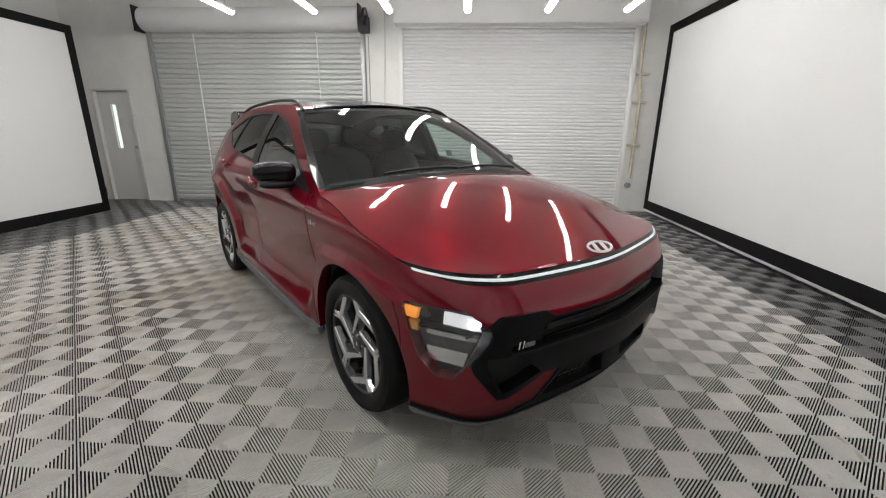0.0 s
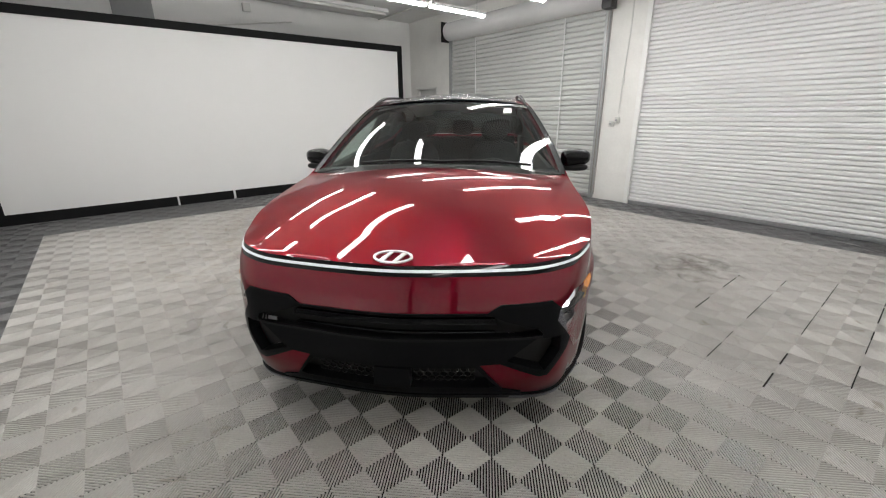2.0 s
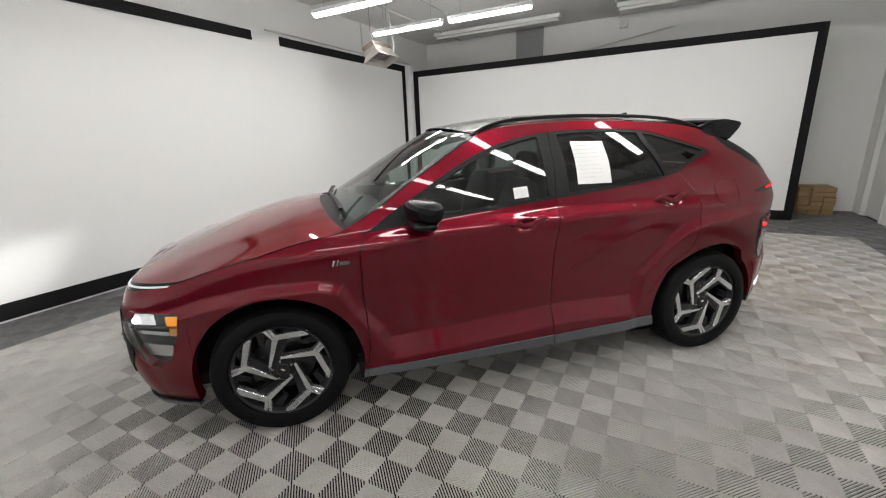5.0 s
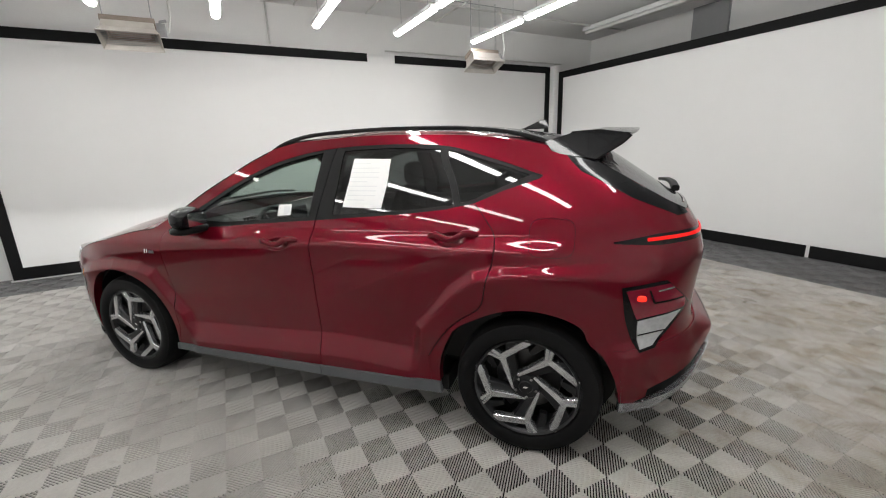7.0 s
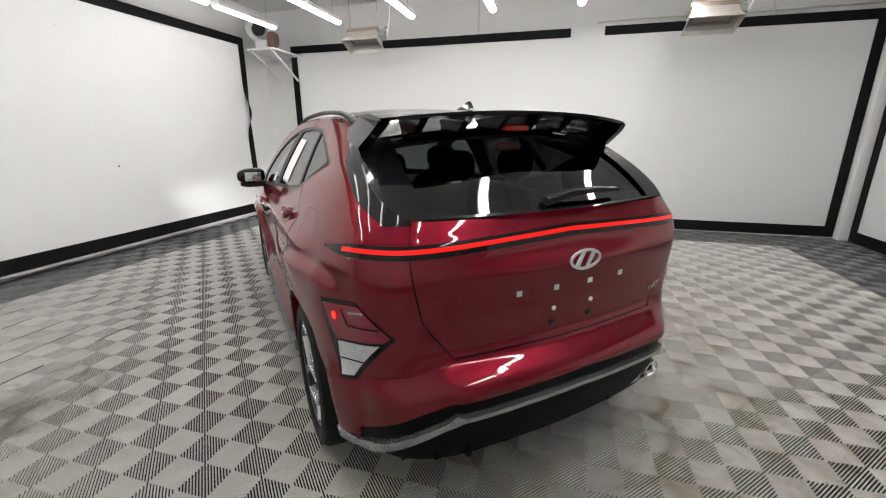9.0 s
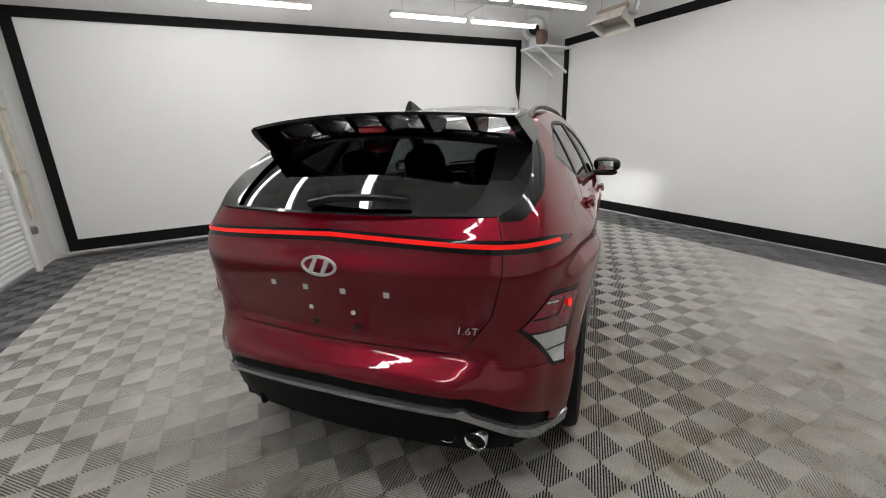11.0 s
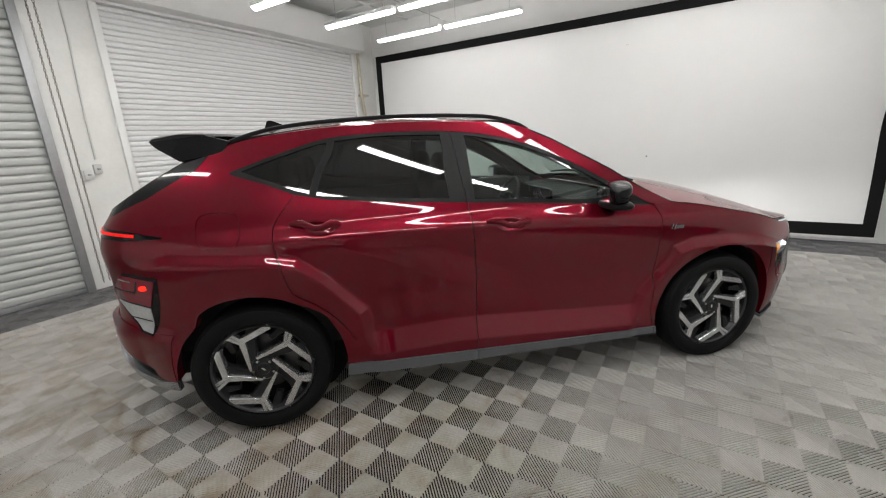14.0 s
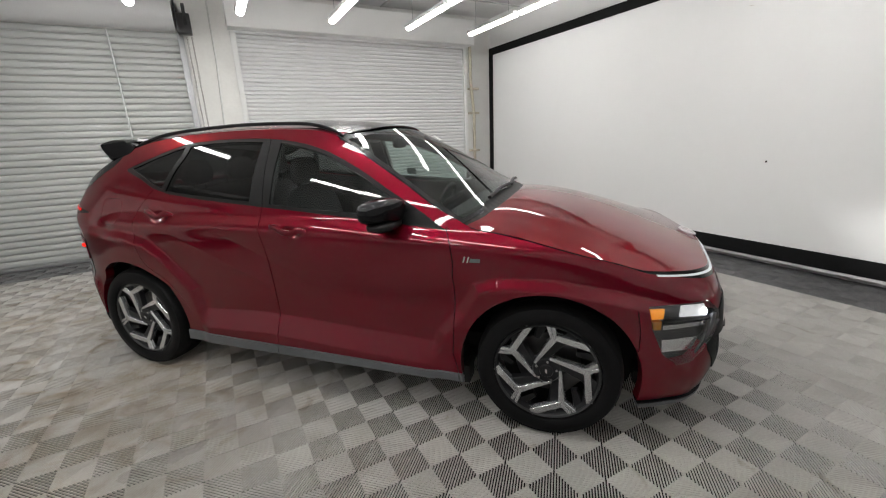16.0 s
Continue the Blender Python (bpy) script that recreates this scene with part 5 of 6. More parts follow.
# roof rails
for side in (1, -1):
    pts = []
    for k, s in enumerate(np.linspace(0, 1, 40)):
        x = 0.20 - 1.63 * s
        z = float(Z_TOP(u_of_x(x, 1.5)))
        e = edge_point(float(u_of_x(x, z)))
        lift = 0.026 * min(1, 6 * s, 6 * (1 - s)) ** 0.6
        pts.append((x, side * (e[1] - 0.035), e[2] + 0.006 + lift))
    bar_along("roof_rail", pts, 0.024, 0.020, M_SATIN, car, "satin black roof rail", taper=lambda t: min(1, 0.5 + 8 * t, 0.5 + 8 * (1 - t)))
    # weather seal under the rail
    bar_along("roof_ditch", [(p[0], p[1] - side * 0.004, p[2] - 0.03 * min(1, 6 * i / 39, 6 * (1 - i / 39))) for i, p in enumerate(pts)], 0.014, 0.014, M_SATIN, car, "black roof ditch trim")
# shark-fin aerial
bm = bmesh.new()
prof = [(-0.10, 0.0), (0.08, 0.0), (0.02, 0.014), (-0.050, 0.050), (-0.078, 0.053), (-0.086, 0.04)]
for w, s in ((0.022, 1),):
    lo = [bm.verts.new((x, w * (1 - z / 0.075), z)) for x, z in prof]
    hi = [bm.verts.new((x, -w * (1 - z / 0.075), z)) for x, z in prof]
    bm.faces.new(lo)
    bm.faces.new(hi[::-1])
    for i in range(len(prof)):
        bm.faces.new((lo[i], hi[i], hi[(i + 1) % len(prof)], lo[(i + 1) % len(prof)]))
bmesh.ops.bevel(bm, geom=list(bm.edges), offset=0.004, segments=2, affect="EDGES")
bmesh.ops.recalc_face_normals(bm, faces=bm.faces)
bmesh.ops.translate(bm, verts=bm.verts, vec=(-1.22, 0, 1.548))
part("aerial_fin", bm, M_GLOSSBLACK, car, "gloss black shark-fin aerial", 40)


# rear wing: a blade on struts, with end plates
def wing_section(y):
    k = abs(y) / 0.62
    x0, x1 = -1.50 + 0.02 * k, -1.795 + 0.075 * k ** 3
    z0, z1 = 1.522 - 0.010 * k * k, 1.532 - 0.035 * k * k
    return [(x0, y, z0), ((x0 + x1) / 2, y, (z0 + z1) / 2 + 0.012), (x1, y, z1), (x1 + 0.004, y, z1 - 0.012), ((x0 + x1) / 2, y, (z0 + z1) / 2 - 0.012), (x0 + 0.01, y, z0 - 0.012)]


bm = bmesh.new()
secs = [[bm.verts.new(p) for p in wing_section(y)] for y in np.linspace(-0.62, 0.62, 41)]
for a, b in zip(secs, secs[1:]):
    for i in range(6):
        bm.faces.new((a[i], a[(i + 1) % 6], b[(i + 1) % 6], b[i]))
bm.faces.new(secs[0])
bm.faces.new(secs[-1][::-1])
bmesh.ops.recalc_face_normals(bm, faces=bm.faces)
wing = part("rear_wing", bm, M_GLOSSBLACK, car, "gloss black rear wing blade", 40)
for side in (1, -1):
    prof = [(-1.36, 1.470), (-1.50, 1.512), (-1.735, 1.490), (-1.700, 1.455), (-1.590, 1.385), (-1.40, 1.415)]
    bm = bmesh.new()
    yo = lambda x, z: 0.628 + 0.05 * (1.50 - z) / 0.12 + 0.02 * (x + 1.36)
    a = [bm.verts.new((x, side * yo(x, z), z)) for x, z in prof]
    b = [bm.verts.new((x, side * (yo(x, z) - 0.045), z)) for x, z in prof]
    bm.faces.new(a)
    bm.faces.new(b[::-1])
    for i in range(6):
        bm.faces.new((a[i], b[i], b[(i + 1) % 6], a[(i + 1) % 6]))
    bmesh.ops.recalc_face_normals(bm, faces=bm.faces)
    bmesh.ops.bevel(bm, geom=list(bm.edges), offset=0.006, segments=2, affect="EDGES")
    part("wing_end_plate", bm, M_GLOSSBLACK, wing, "gloss black wing end plate", 40)
for y in (-0.45, -0.26, -0.075, 0.075, 0.26, 0.45):
    bm = bmesh.new()
    prof = [(-1.50, 1.505), (-1.75, 1.520), (-1.66, 1.455), (-1.54, 1.445)]
    a = [bm.verts.new((x, y + 0.016, z - 0.03 * y * y)) for x, z in prof]
    b = [bm.verts.new((x, y - 0.016, z - 0.03 * y * y)) for x, z in prof]
    bm.faces.new(a)
    bm.faces.new(b[::-1])
    for i in range(4):
        bm.faces.new((a[i], b[i], b[(i + 1) % 4], a[(i + 1) % 4]))
    bmesh.ops.recalc_face_normals(bm, faces=bm.faces)
    part("wing_strut", bm, M_GLOSSBLACK, wing, "gloss black wing strut")
blob("brake_light", (-1.675, 0, 1.468), (0.05, 0.13, 0.030), M_BRAKELENS, wing, "dark red high brake light", 4)
# rear lip under the wing
bar_along("wing_base", [(-1.60 + 0.07 * (y / 0.6) ** 2, y, 1.452 - 0.055 * (y / 0.6) ** 2) for y in np.linspace(-0.56, 0.56, 25)], 0.11, 0.020, M_GLOSSBLACK, car, "gloss black wing base", up=Vector((-0.35, 0, 1)))
# wipers
pts = [(-2.010, 0.10, 1.200), (-2.012, 0.0, 1.222), (-2.008, -0.14, 1.228), (-1.99, -0.30, 1.218)]
bar_along("rear_wiper", [Vector(p) + Vector((0.004, 0, 0.006)) for p in pts], 0.036, 0.030, M_SATIN, car, "black rear wiper", taper=lambda t: 1.1 - 0.5 * t)
def screen_point(y, s):
    u = u_cowl + 0.02 + s * (u_wtop - u_cowl - 0.02)
    c = edge_point(u)
    t = y / c[1]
    return Vector((c[0] + (0.11 - 0.02 * s) * (1 - t * t) + 0.012, y, c[2] + 0.045 * (1 - abs(t) ** 2.2) + 0.016))
for y0, y1 in ((0.62, 0.02), (0.10, -0.48)):
    bar_along("windscreen_wiper", [screen_point(y0 + (y1 - y0) * k / 8, 0.045 + 0.02 * math.sin(k / 8 * math.pi)) for k in range(9)], 0.022, 0.016, M_SATIN, car, "black windscreen wiper")
bm = bmesh.new()
rows = []
for t in np.linspace(-1, 1, 31):
    c0, c1 = edge_point(u_cowl), edge_point(u_cowl + 0.07)
    k = 1 - t * t
    rows.append((bm.verts.new((c0[0] + 0.13 * k + 0.02, (c0[1] - 0.02) * t, c0[2] + 0.062 * (1 - t * t) - 0.022)), bm.verts.new((c1[0] + 0.107 * k, (c1[1] - 0.04) * t, c1[2] + 0.045 * (1 - abs(t) ** 2.2) - 0.004))))
for a, b in zip(rows, rows[1:]):
    bm.faces.new((a[0], a[1], b[1], b[0]))
part("cowl", bm, M_SATIN, car, "black plastic cowl")
# exhaust tips, diffuser fins
for y in (-0.445, -0.560):
    tip = lathe("exhaust_tip", [(0.030, -0.12), (0.041, -0.10), (0.043, 0.0), (0.040, 0.006), (0.036, 0.0), (0.034, -0.09), (0.0, -0.09)], M_CHROME, car, "chrome exhaust tip", m=pose(-2.080, y, 0.362, 0, -97, 0), steps=32)
    # black disc stands in for the shade inside the tip
    lathe("bore", [(0.0, -0.02), (0.0355, -0.02), (0.0358, -0.024)], M_UNDER, tip, "black disc for the shaded exhaust bore", m=pose(-2.080, y, 0.362, 0, -97, 0), steps=32)
for y in (-0.28, -0.14, 0.0, 0.14, 0.28, 0.45):
    box("diffuser_fin", (-2.085, y - 0.012, 0.285), (-1.98, y + 0.012, 0.46), M_PLASTIC, car, "black diffuser fin", 0.006)
box("diffuser_panel", (-2.045, -0.58, 0.285), (-2.01, 0.58, 0.50), M_PLASTIC, car, "black diffuser panel", 0.01)
# mudguards behind the front wheels
for side in (1, -1):
    box("mud_flap", (0.915, side * 0.80 - 0.05, 0.20), (0.945, side * 0.80 + 0.05, 0.30), M_UNDER, car, "black mud flap", 0.004)

# ---- cabin ----
box("cabin_floor", (-1.65, -0.70, 0.34), (1.10, 0.70, 0.42), M_UNDER, car, "dark cabin floor")
for side in (1, -1):
    box("door_card", (-1.20, side * 0.765 - 0.02, 0.40), (0.80, side * 0.765 + 0.02, 1.075), M_DASH, car, "dark door lining", 0.02)
    box("trunk_side", (-1.85, side * 0.66 - 0.02, 0.40), (-1.15, side * 0.66 + 0.02, 1.17), M_DASH, car, "dark boot lining", 0.02)
    # inner pillars
    bar_along("inner_pillar", [on_side(-0.25, z, -0.05, side) for z in (1.05, 1.2, 1.35, 1.46)], 0.03, 0.10, M_DASH, car, "dark centre pillar lining", up=Vector((1, 0, 0)))
box("boot_floor", (-1.95, -0.66, 0.66), (-1.20, 0.66, 0.70), M_DASH, car, "dark boot floor")
box("boot_wall", (-2.00, -0.60, 0.60), (-1.96, 0.60, 1.12), M_DASH, car, "dark hatch lining")
bm = bmesh.new()
prof = [(0.62, 0.62), (0.60, 0.85), (0.64, 0.98), (0.80, 1.03), (1.02, 1.02), (1.05, 0.62)]
a = [bm.verts.new((x, 0.74, z)) for x, z in prof]
b = [bm.verts.new((x, -0.74, z)) for x, z in prof]
bm.faces.new(a[::-1])
bm.faces.new(b)
for i in range(len(prof)):
    bm.faces.new((a[i], a[(i + 1) % 6], b[(i + 1) % 6], b[i]))
bmesh.ops.recalc_face_normals(bm, faces=bm.faces)
bmesh.ops.bevel(bm, geom=list(bm.edges), offset=0.025, segments=3, affect="EDGES")
part("dashboard", bm, M_DASH, car, "dark plastic dashboard", 40)
box("screen_panel", (0.585, -0.12, 0.93), (0.605, 0.52, 1.045), M_GLOSSBLACK, car, "black display panel", 0.006)
m = pose(0.44, 0.37, 0.93, 0, -68, 0)
wheel_ring = tube("steering_wheel", [m @ Vector((0.175 * math.cos(a), 0.175 * math.sin(a), 0)) for a in np.linspace(0, math.tau, 33)[:-1]], 0.016, M_DASH, car, "dark steering wheel", 8, True)
blob("steering_hub", m @ Vector((0, 0, -0.01)), (0.05, 0.13, 0.11), M_DASH, wheel_ring, "dark wheel hub", 3)
for a in (0.0, math.pi, -math.pi / 2):
    bar_along("steering_spoke", [m @ Vector((0.04 * math.sin(a), 0.04 * math.cos(a), 0)), m @ Vector((0.17 * math.sin(a), 0.17 * math.cos(a), 0))], 0.03, 0.012, M_DASH, wheel_ring, "", up=Vector((1, 0, 0.4)))
def car_seat(x, y, w, n=1):
    seat = blob("seat", (x + 0.10, y, 0.60), (0.52, w, 0.20), M_SEAT, car, "charcoal cloth seat", 4)
    bk = blob("backrest", (0, 0, 0), (0.16, w * 0.95, 0.62), M_SEAT, seat, "charcoal backrest", 3.6, m=None)
    bk.matrix_basis = pose(x - 0.20, y, 0.88, 0, -14, 0)
    for k in range(n):
        yy = y + (k - (n - 1) / 2) * w / max(1, n)
        hd = blob("headrest", (x - 0.285, yy, 1.275), (0.10, 0.24, 0.17), M_SEAT, seat, "charcoal headrest", 3)
        for d in (-0.05, 0.05):
            tube("headrest_post", [(x - 0.275, yy + d, 1.15), (x - 0.285, yy + d, 1.24)], 0.006, M_DARKCHROME, seat, sides=6)
car_seat(0.02, 0.37, 0.50), car_seat(0.02, -0.37, 0.50), car_seat(-0.86, 0.0, 1.24, 3)
blob("inside_mirror", (0.26, 0.0, 1.415), (0.03, 0.22, 0.065), M_DASH, car, "dark inside mirror", 3)
# papers and stickers on the glass
paper = shell_patch("window_sheet", (S(-0.374, 1.180), S(-0.596, 1.176), S(-0.604, 1.412), S(-0.388, 1.418)), -0.002, 0.001, M_PAPER, car, "white printed sheet on the side glass", 1, 6, 6)
for k in range(9):
    z = 1.392 - 0.022 * k
    w = 0.16 if k % 4 else 0.10
    shell_patch("print_line", (S(-0.395, z - 0.003), S(-0.395 - w, z - 0.0035), S(-0.395 - w, z + 0.0005), S(-0.395, z + 0.001)), 0.0, 0.0006, M_PRINT, paper, "", 1, 4, 1)
st = shell_patch("window_sticker", (S(0.03, 1.128), S(-0.055, 1.134), S(-0.055, 1.190), S(0.03, 1.185)), -0.003, 0.001, M_PAPER, car, "small printed sticker on the glass", 1, 3, 3)
shell_patch("sticker_print", (S(-0.01, 1.137), S(-0.048, 1.140), S(-0.048, 1.180), S(-0.01, 1.178)), -0.001, 0.0006, M_PRINT, st, "", 1, 2, 2)
box("screen_sticker", (-0.03, -0.03, 0), (0.03, 0.03, 0.001), M_PAPER, car, "small white sticker on the windscreen", m=Matrix.Translation(screen_point(0.47, 0.80) - Vector((0.01, 0, 0.012))) @ pose(0, 0, 0, 0, 35, 0))


# ---- fittings of the hall ----
def shutter_barrel(x0, x1, z, r, label):
    ob = thing("shutter_barrel", label, "shutter barrel", "", pose(0, Y_N - 0.02, z))
    lathe("cover", [(0.0, x0), (r, x0), (r, x1), (0.0, x1)], M_DOORWHITE, ob, "pale painted barrel cover", m=pose(0, 0, 0, 0, 90, 0), steps=40)
    for x in (x0 - 0.03, x1 + 0.03):
        box("bracket", (x - 0.012, -r - 0.02, -r - 0.03), (x + 0.012, 0.02, r), M_BLACKSTEEL, ob, "black end bracket", 0.004)
    return ob


bar1 = shutter_barrel(-4.90, -1.12, 3.14, 0.185, "pale painted shutter barrel with black brackets above the door")
lathe("chain_wheel", [(0.0, -0.012), (0.13, -0.012), (0.15, -0.02), (0.15, 0.02), (0.13, 0.012), (0.0, 0.012)], M_BLACKSTEEL, bar1, "black chain wheel", m=pose(-0.99, -0.14, -0.02, 0, 90, 0), steps=28)
box("motor_box", (-1.09, -0.22, -0.24), (-0.93, -0.06, 0.0), M_BLACKSTEEL, bar1, "black gear box", 0.012)
bar2 = thing("shutter_hood", "white painted box hood above the white shutter", "shutter hood", "", pose(0, Y_N, 3.02))
box("hood_front", (-0.50, -0.26, 0.0), (3.50, -0.24, 0.40), M_WALL, bar2, bevel=0.004)
box("hood_base", (-0.50, -0.24, 0.0), (3.50, -0.001, 0.02), M_WALL, bar2)
for x in (-0.50, 3.48):
    box("hood_end", (x, -0.24, 0.02), (x + 0.02, -0.001, 0.40), M_WALL, bar2)
# door frames and guides
for name, x0, x1, top, w, mat, label in (("door_guide", *D1, H1, 0.075, M_STEEL, "grey steel shutter guide beside the door"), ("door_guide", *D2, H2, 0.07, M_WALL, "white painted shutter guide beside the door")):
    for x in (x0 - w + 0.02, x1 - 0.02):
        g = box(name, (x, Y_N - 0.045, -0.012), (x + w, Y_N - 0.001, top), mat, bevel=0.005)
        tagged(g, label, "door guide", "shutter guides", "structure")
g = box("door_head", (D2[0] - 0.05, Y_N - 0.045, H2), (D2[1] + 0.05, Y_N - 0.001, H2 + 0.03), M_WALL, bevel=0.004)
structure(g, "white painted head rail above the shutter", "door frame")
for x in (-4.06, -1.88):
    r = tube("pull_rod", [(x, -0.035, 0.10), (x + 0.01, -0.035, 1.5), (x, -0.035, 2.93)], 0.011, M_LAMPBODY, door_1, "white pull rod")
# hoist chain: separate links, alternately turned
chain = thing("hoist_chain", "rusty steel hoist chain hanging from the shutter gear", "chain", "", pose(-1.0, Y_N - 0.16, 0.12))
bm = bmesh.new()
for dx in (0.0, 0.055):
    for k in range(92):
        z, turn = 0.03 * k, k % 2
        pts = []
        for a in np.linspace(0, math.tau, 9)[:-1]:
            u, v = 0.0085 * math.cos(a), 0.021 * math.sin(a)
            pts.append((dx + (u if turn else 0), 0 if turn else u, z + v))
        add_tube(bm, pts, 0.0032, 4, True)
links = part("chain_run", bm, M_CHAIN, chain, "steel chain links", 40)
links["kind"] = "stuff"
cond = tube("wall_conduit", [(-0.70, Y_N - 0.014, 3.54), (-0.70, Y_N - 0.014, 2.6), (-0.735, Y_N - 0.014, 1.85), (-0.74, Y_N - 0.014, 1.40)], 0.011, M_PIPE)
tagged(cond, "thin white conduit on the painted pier", "conduit")
for x, z in ((-0.84, 1.245), (-0.745, 1.30)):
    o = thing("wall_socket", "small metal socket on the painted pier", "socket", "wall sockets", pose(x, Y_N, z))
    box("plate", (-0.036, -0.040, -0.048), (0.036, -0.001, 0.048), M_PIPE, o, bevel=0.005)
    lathe("spigot", [(0.0, 0.0), (0.012, 0.0), (0.012, 0.035), (0.0, 0.038)], M_STEEL, o, m=pose(0, -0.038, 0, 90, 0, 0), steps=12)
pipe = thing("drain_pipe", "stained white drain pipe in steel clips", "pipe", "", pose(3.60, Y_N, 0))
tube("pipe", [(-0.07, -0.06, 3.3), (-0.06, -0.06, 2.4), (0.0, -0.06, 1.85), (0.0, -0.06, 0.60)], 0.028, M_RUST, pipe, "stained pipe", 12)
for z in (2.30, 1.86, 1.16):
    box("clip", (-0.10, -0.095, z - 0.018), (0.10, -0.001, z + 0.018), M_RUST, pipe, "rusty clip", 0.004)
lathe("outlet", [(0.0, 0.0), (0.05, 0.0), (0.05, 0.05), (0.04, 0.05), (0.04, 0.01), (0.0, 0.01)], M_STEEL, pipe, "open pipe end", m=pose(0.0, -0.001, 0.47, 90, 0, 0), steps=20)
# side door with a narrow window
door_3 = tagged(new("door_3"), "closed pale grey door with a narrow bright window", "door", kind="structure")
door_3.location = (0, Y_N + 0.06, 0)
x0, x1, v0, v1 = PD[0] + 0.05, PD[1] - 0.05, -5.89, -5.79
bm = bmesh.new()
for a, b, c, d in ((x0, v0, 0.0, HP - 0.05), (v1, x1, 0.0, HP - 0.05), (v0, v1, 0.0, 0.98), (v0, v1, 1.76, HP - 0.05)):
    add_box(bm, (a, 0, c), (b, 0.045, d))
part("leaf", bm, M_DOORPAINT, door_3, "pale grey painted leaf")
box("pane", (v0, 0.018, 0.98), (v1, 0.024, 1.76), M_WIRE, door_3, "narrow glass pane")
for a, b, c, d in ((PD[0] + 0.001, x0 - 0.002, -0.012, HP - 0.001), (x1 + 0.002, PD[1] - 0.001, -0.012, HP - 0.001), (x0 - 0.002, x1 + 0.002, HP - 0.048, HP - 0.001)):
    box("door_frame", (a, -0.07, c), (b, 0.10, d), M_DOORPAINT, door_3, "pale grey frame", 0.003)
lathe("door_knob", [(0.0, 0.05), (0.022, 0.045), (0.026, 0.03), (0.01, 0.015), (0.03, 0.003), (0.03, 0.0)], M_STEEL, door_3, "steel knob", m=pose(x1 - 0.06, -0.001, 1.0, 90, 0, 0), steps=20)
# added plane that glows to brighten the door's narrow window
glow = box("backdrop", (X_W + 0.05, Y_N + 0.35, 0.6), (-5.3, Y_N + 0.36, 2.1), material("door_window_glow", (0.9, 0.9, 0.86), emit=(1.0, 0.99, 0.94), power=0.9))
structure(glow, "glowing plane added behind the narrow door window", "backdrop")
# stacked timber by the side door
stack = thing("timber_stack", "stack of rough brown boards with litter on the floor", "timber stack", "", pose(-6.02, 3.66, 0, 0, 0, 0))
rnd = random.Random(4)
for j in range(6):
    for i in range(3):
        box("board", (-0.40 + rnd.uniform(-.02, .03), -0.36 + 0.16 * i, 0.0 + 0.075 * j), (0.13 + rnd.uniform(-.06, .02), -0.36 + 0.16 * i + 0.15, 0.07 + 0.075 * j), M_WOOD, stack, "", 0.004)


# gas heaters under the ceiling
def heater():
    ob = thing("radiant_heater", "brown radiant heater with a flared steel skirt, hung below the ceiling", "heater", "radiant heaters")
    brown = material("heat_browned_steel", (0.30, 0.25, 0.21), rough=0.45, metal=0.5, grain=0.3, stain=0.5, stain_scale=7)

    def frame_ring(bm, rows):
        """A four-sided funnel through (half length, half width, height) rows."""
        rings = [[bm.verts.new((sx * a, sy * b, z)) for sx, sy in ((-1, -1), (1, -1), (1, 1), (-1, 1))] for a, b, z in rows]
        for r0, r1 in zip(rings, rings[1:]):
            for k in range(4):
                bm.faces.new((r0[k], r0[(k + 1) % 4], r1[(k + 1) % 4], r1[k]))
        bmesh.ops.recalc_face_normals(bm, faces=bm.faces)
        bmesh.ops.solidify(bm, geom=list(bm.faces), thickness=0.006)

    bm = bmesh.new()
    frame_ring(bm, [(0.235, 0.105, 0.09), (0.245, 0.115, 0.0), (0.285, 0.165, -0.085)])
    part("skirt", bm, material("bright_heater_steel", (0.55, 0.52, 0.48), rough=0.35, metal=0.6, grain=0.2, stain=0.35, stain_scale=6), ob, "bright flared steel skirt")
    box("burner", (-0.205, -0.085, 0.015), (0.205, 0.085, 0.06), material("ceramic_burner", (0.42, 0.35, 0.31), rough=0.8, grain=0.4, scale=60), ob, "pale ceramic burner", 0.006)
    bm = bmesh.new()
    frame_ring(bm, [(0.215, 0.095, -0.004), (0.185, 0.066, 0.012)])
    part("burner_frame", bm, brown, ob, "dark burner frame")
    for k in range(9):
        y = -0.08 + 0.02 * k
        tube("guard_rod", [(-0.255, y * 1.5, -0.045), (0.255, y * 1.5, -0.045)], 0.0025, M_STEEL, ob, "thin guard rod", 5)
    box("top_case", (-0.25, -0.11, 0.085), (0.25, 0.11, 0.145), brown, ob, "browned steel case", 0.01)
    box("control_box", (0.25, -0.06, 0.03), (0.34, 0.05, 0.13), M_STEEL, ob, "steel control box", 0.01)
    tube("gas_valve", [(0.29, 0.0, 0.13), (0.29, 0.0, 0.19), (0.35, 0.0, 0.21)], 0.016, M_STEEL, ob, "steel gas valve", 8)
    return ob


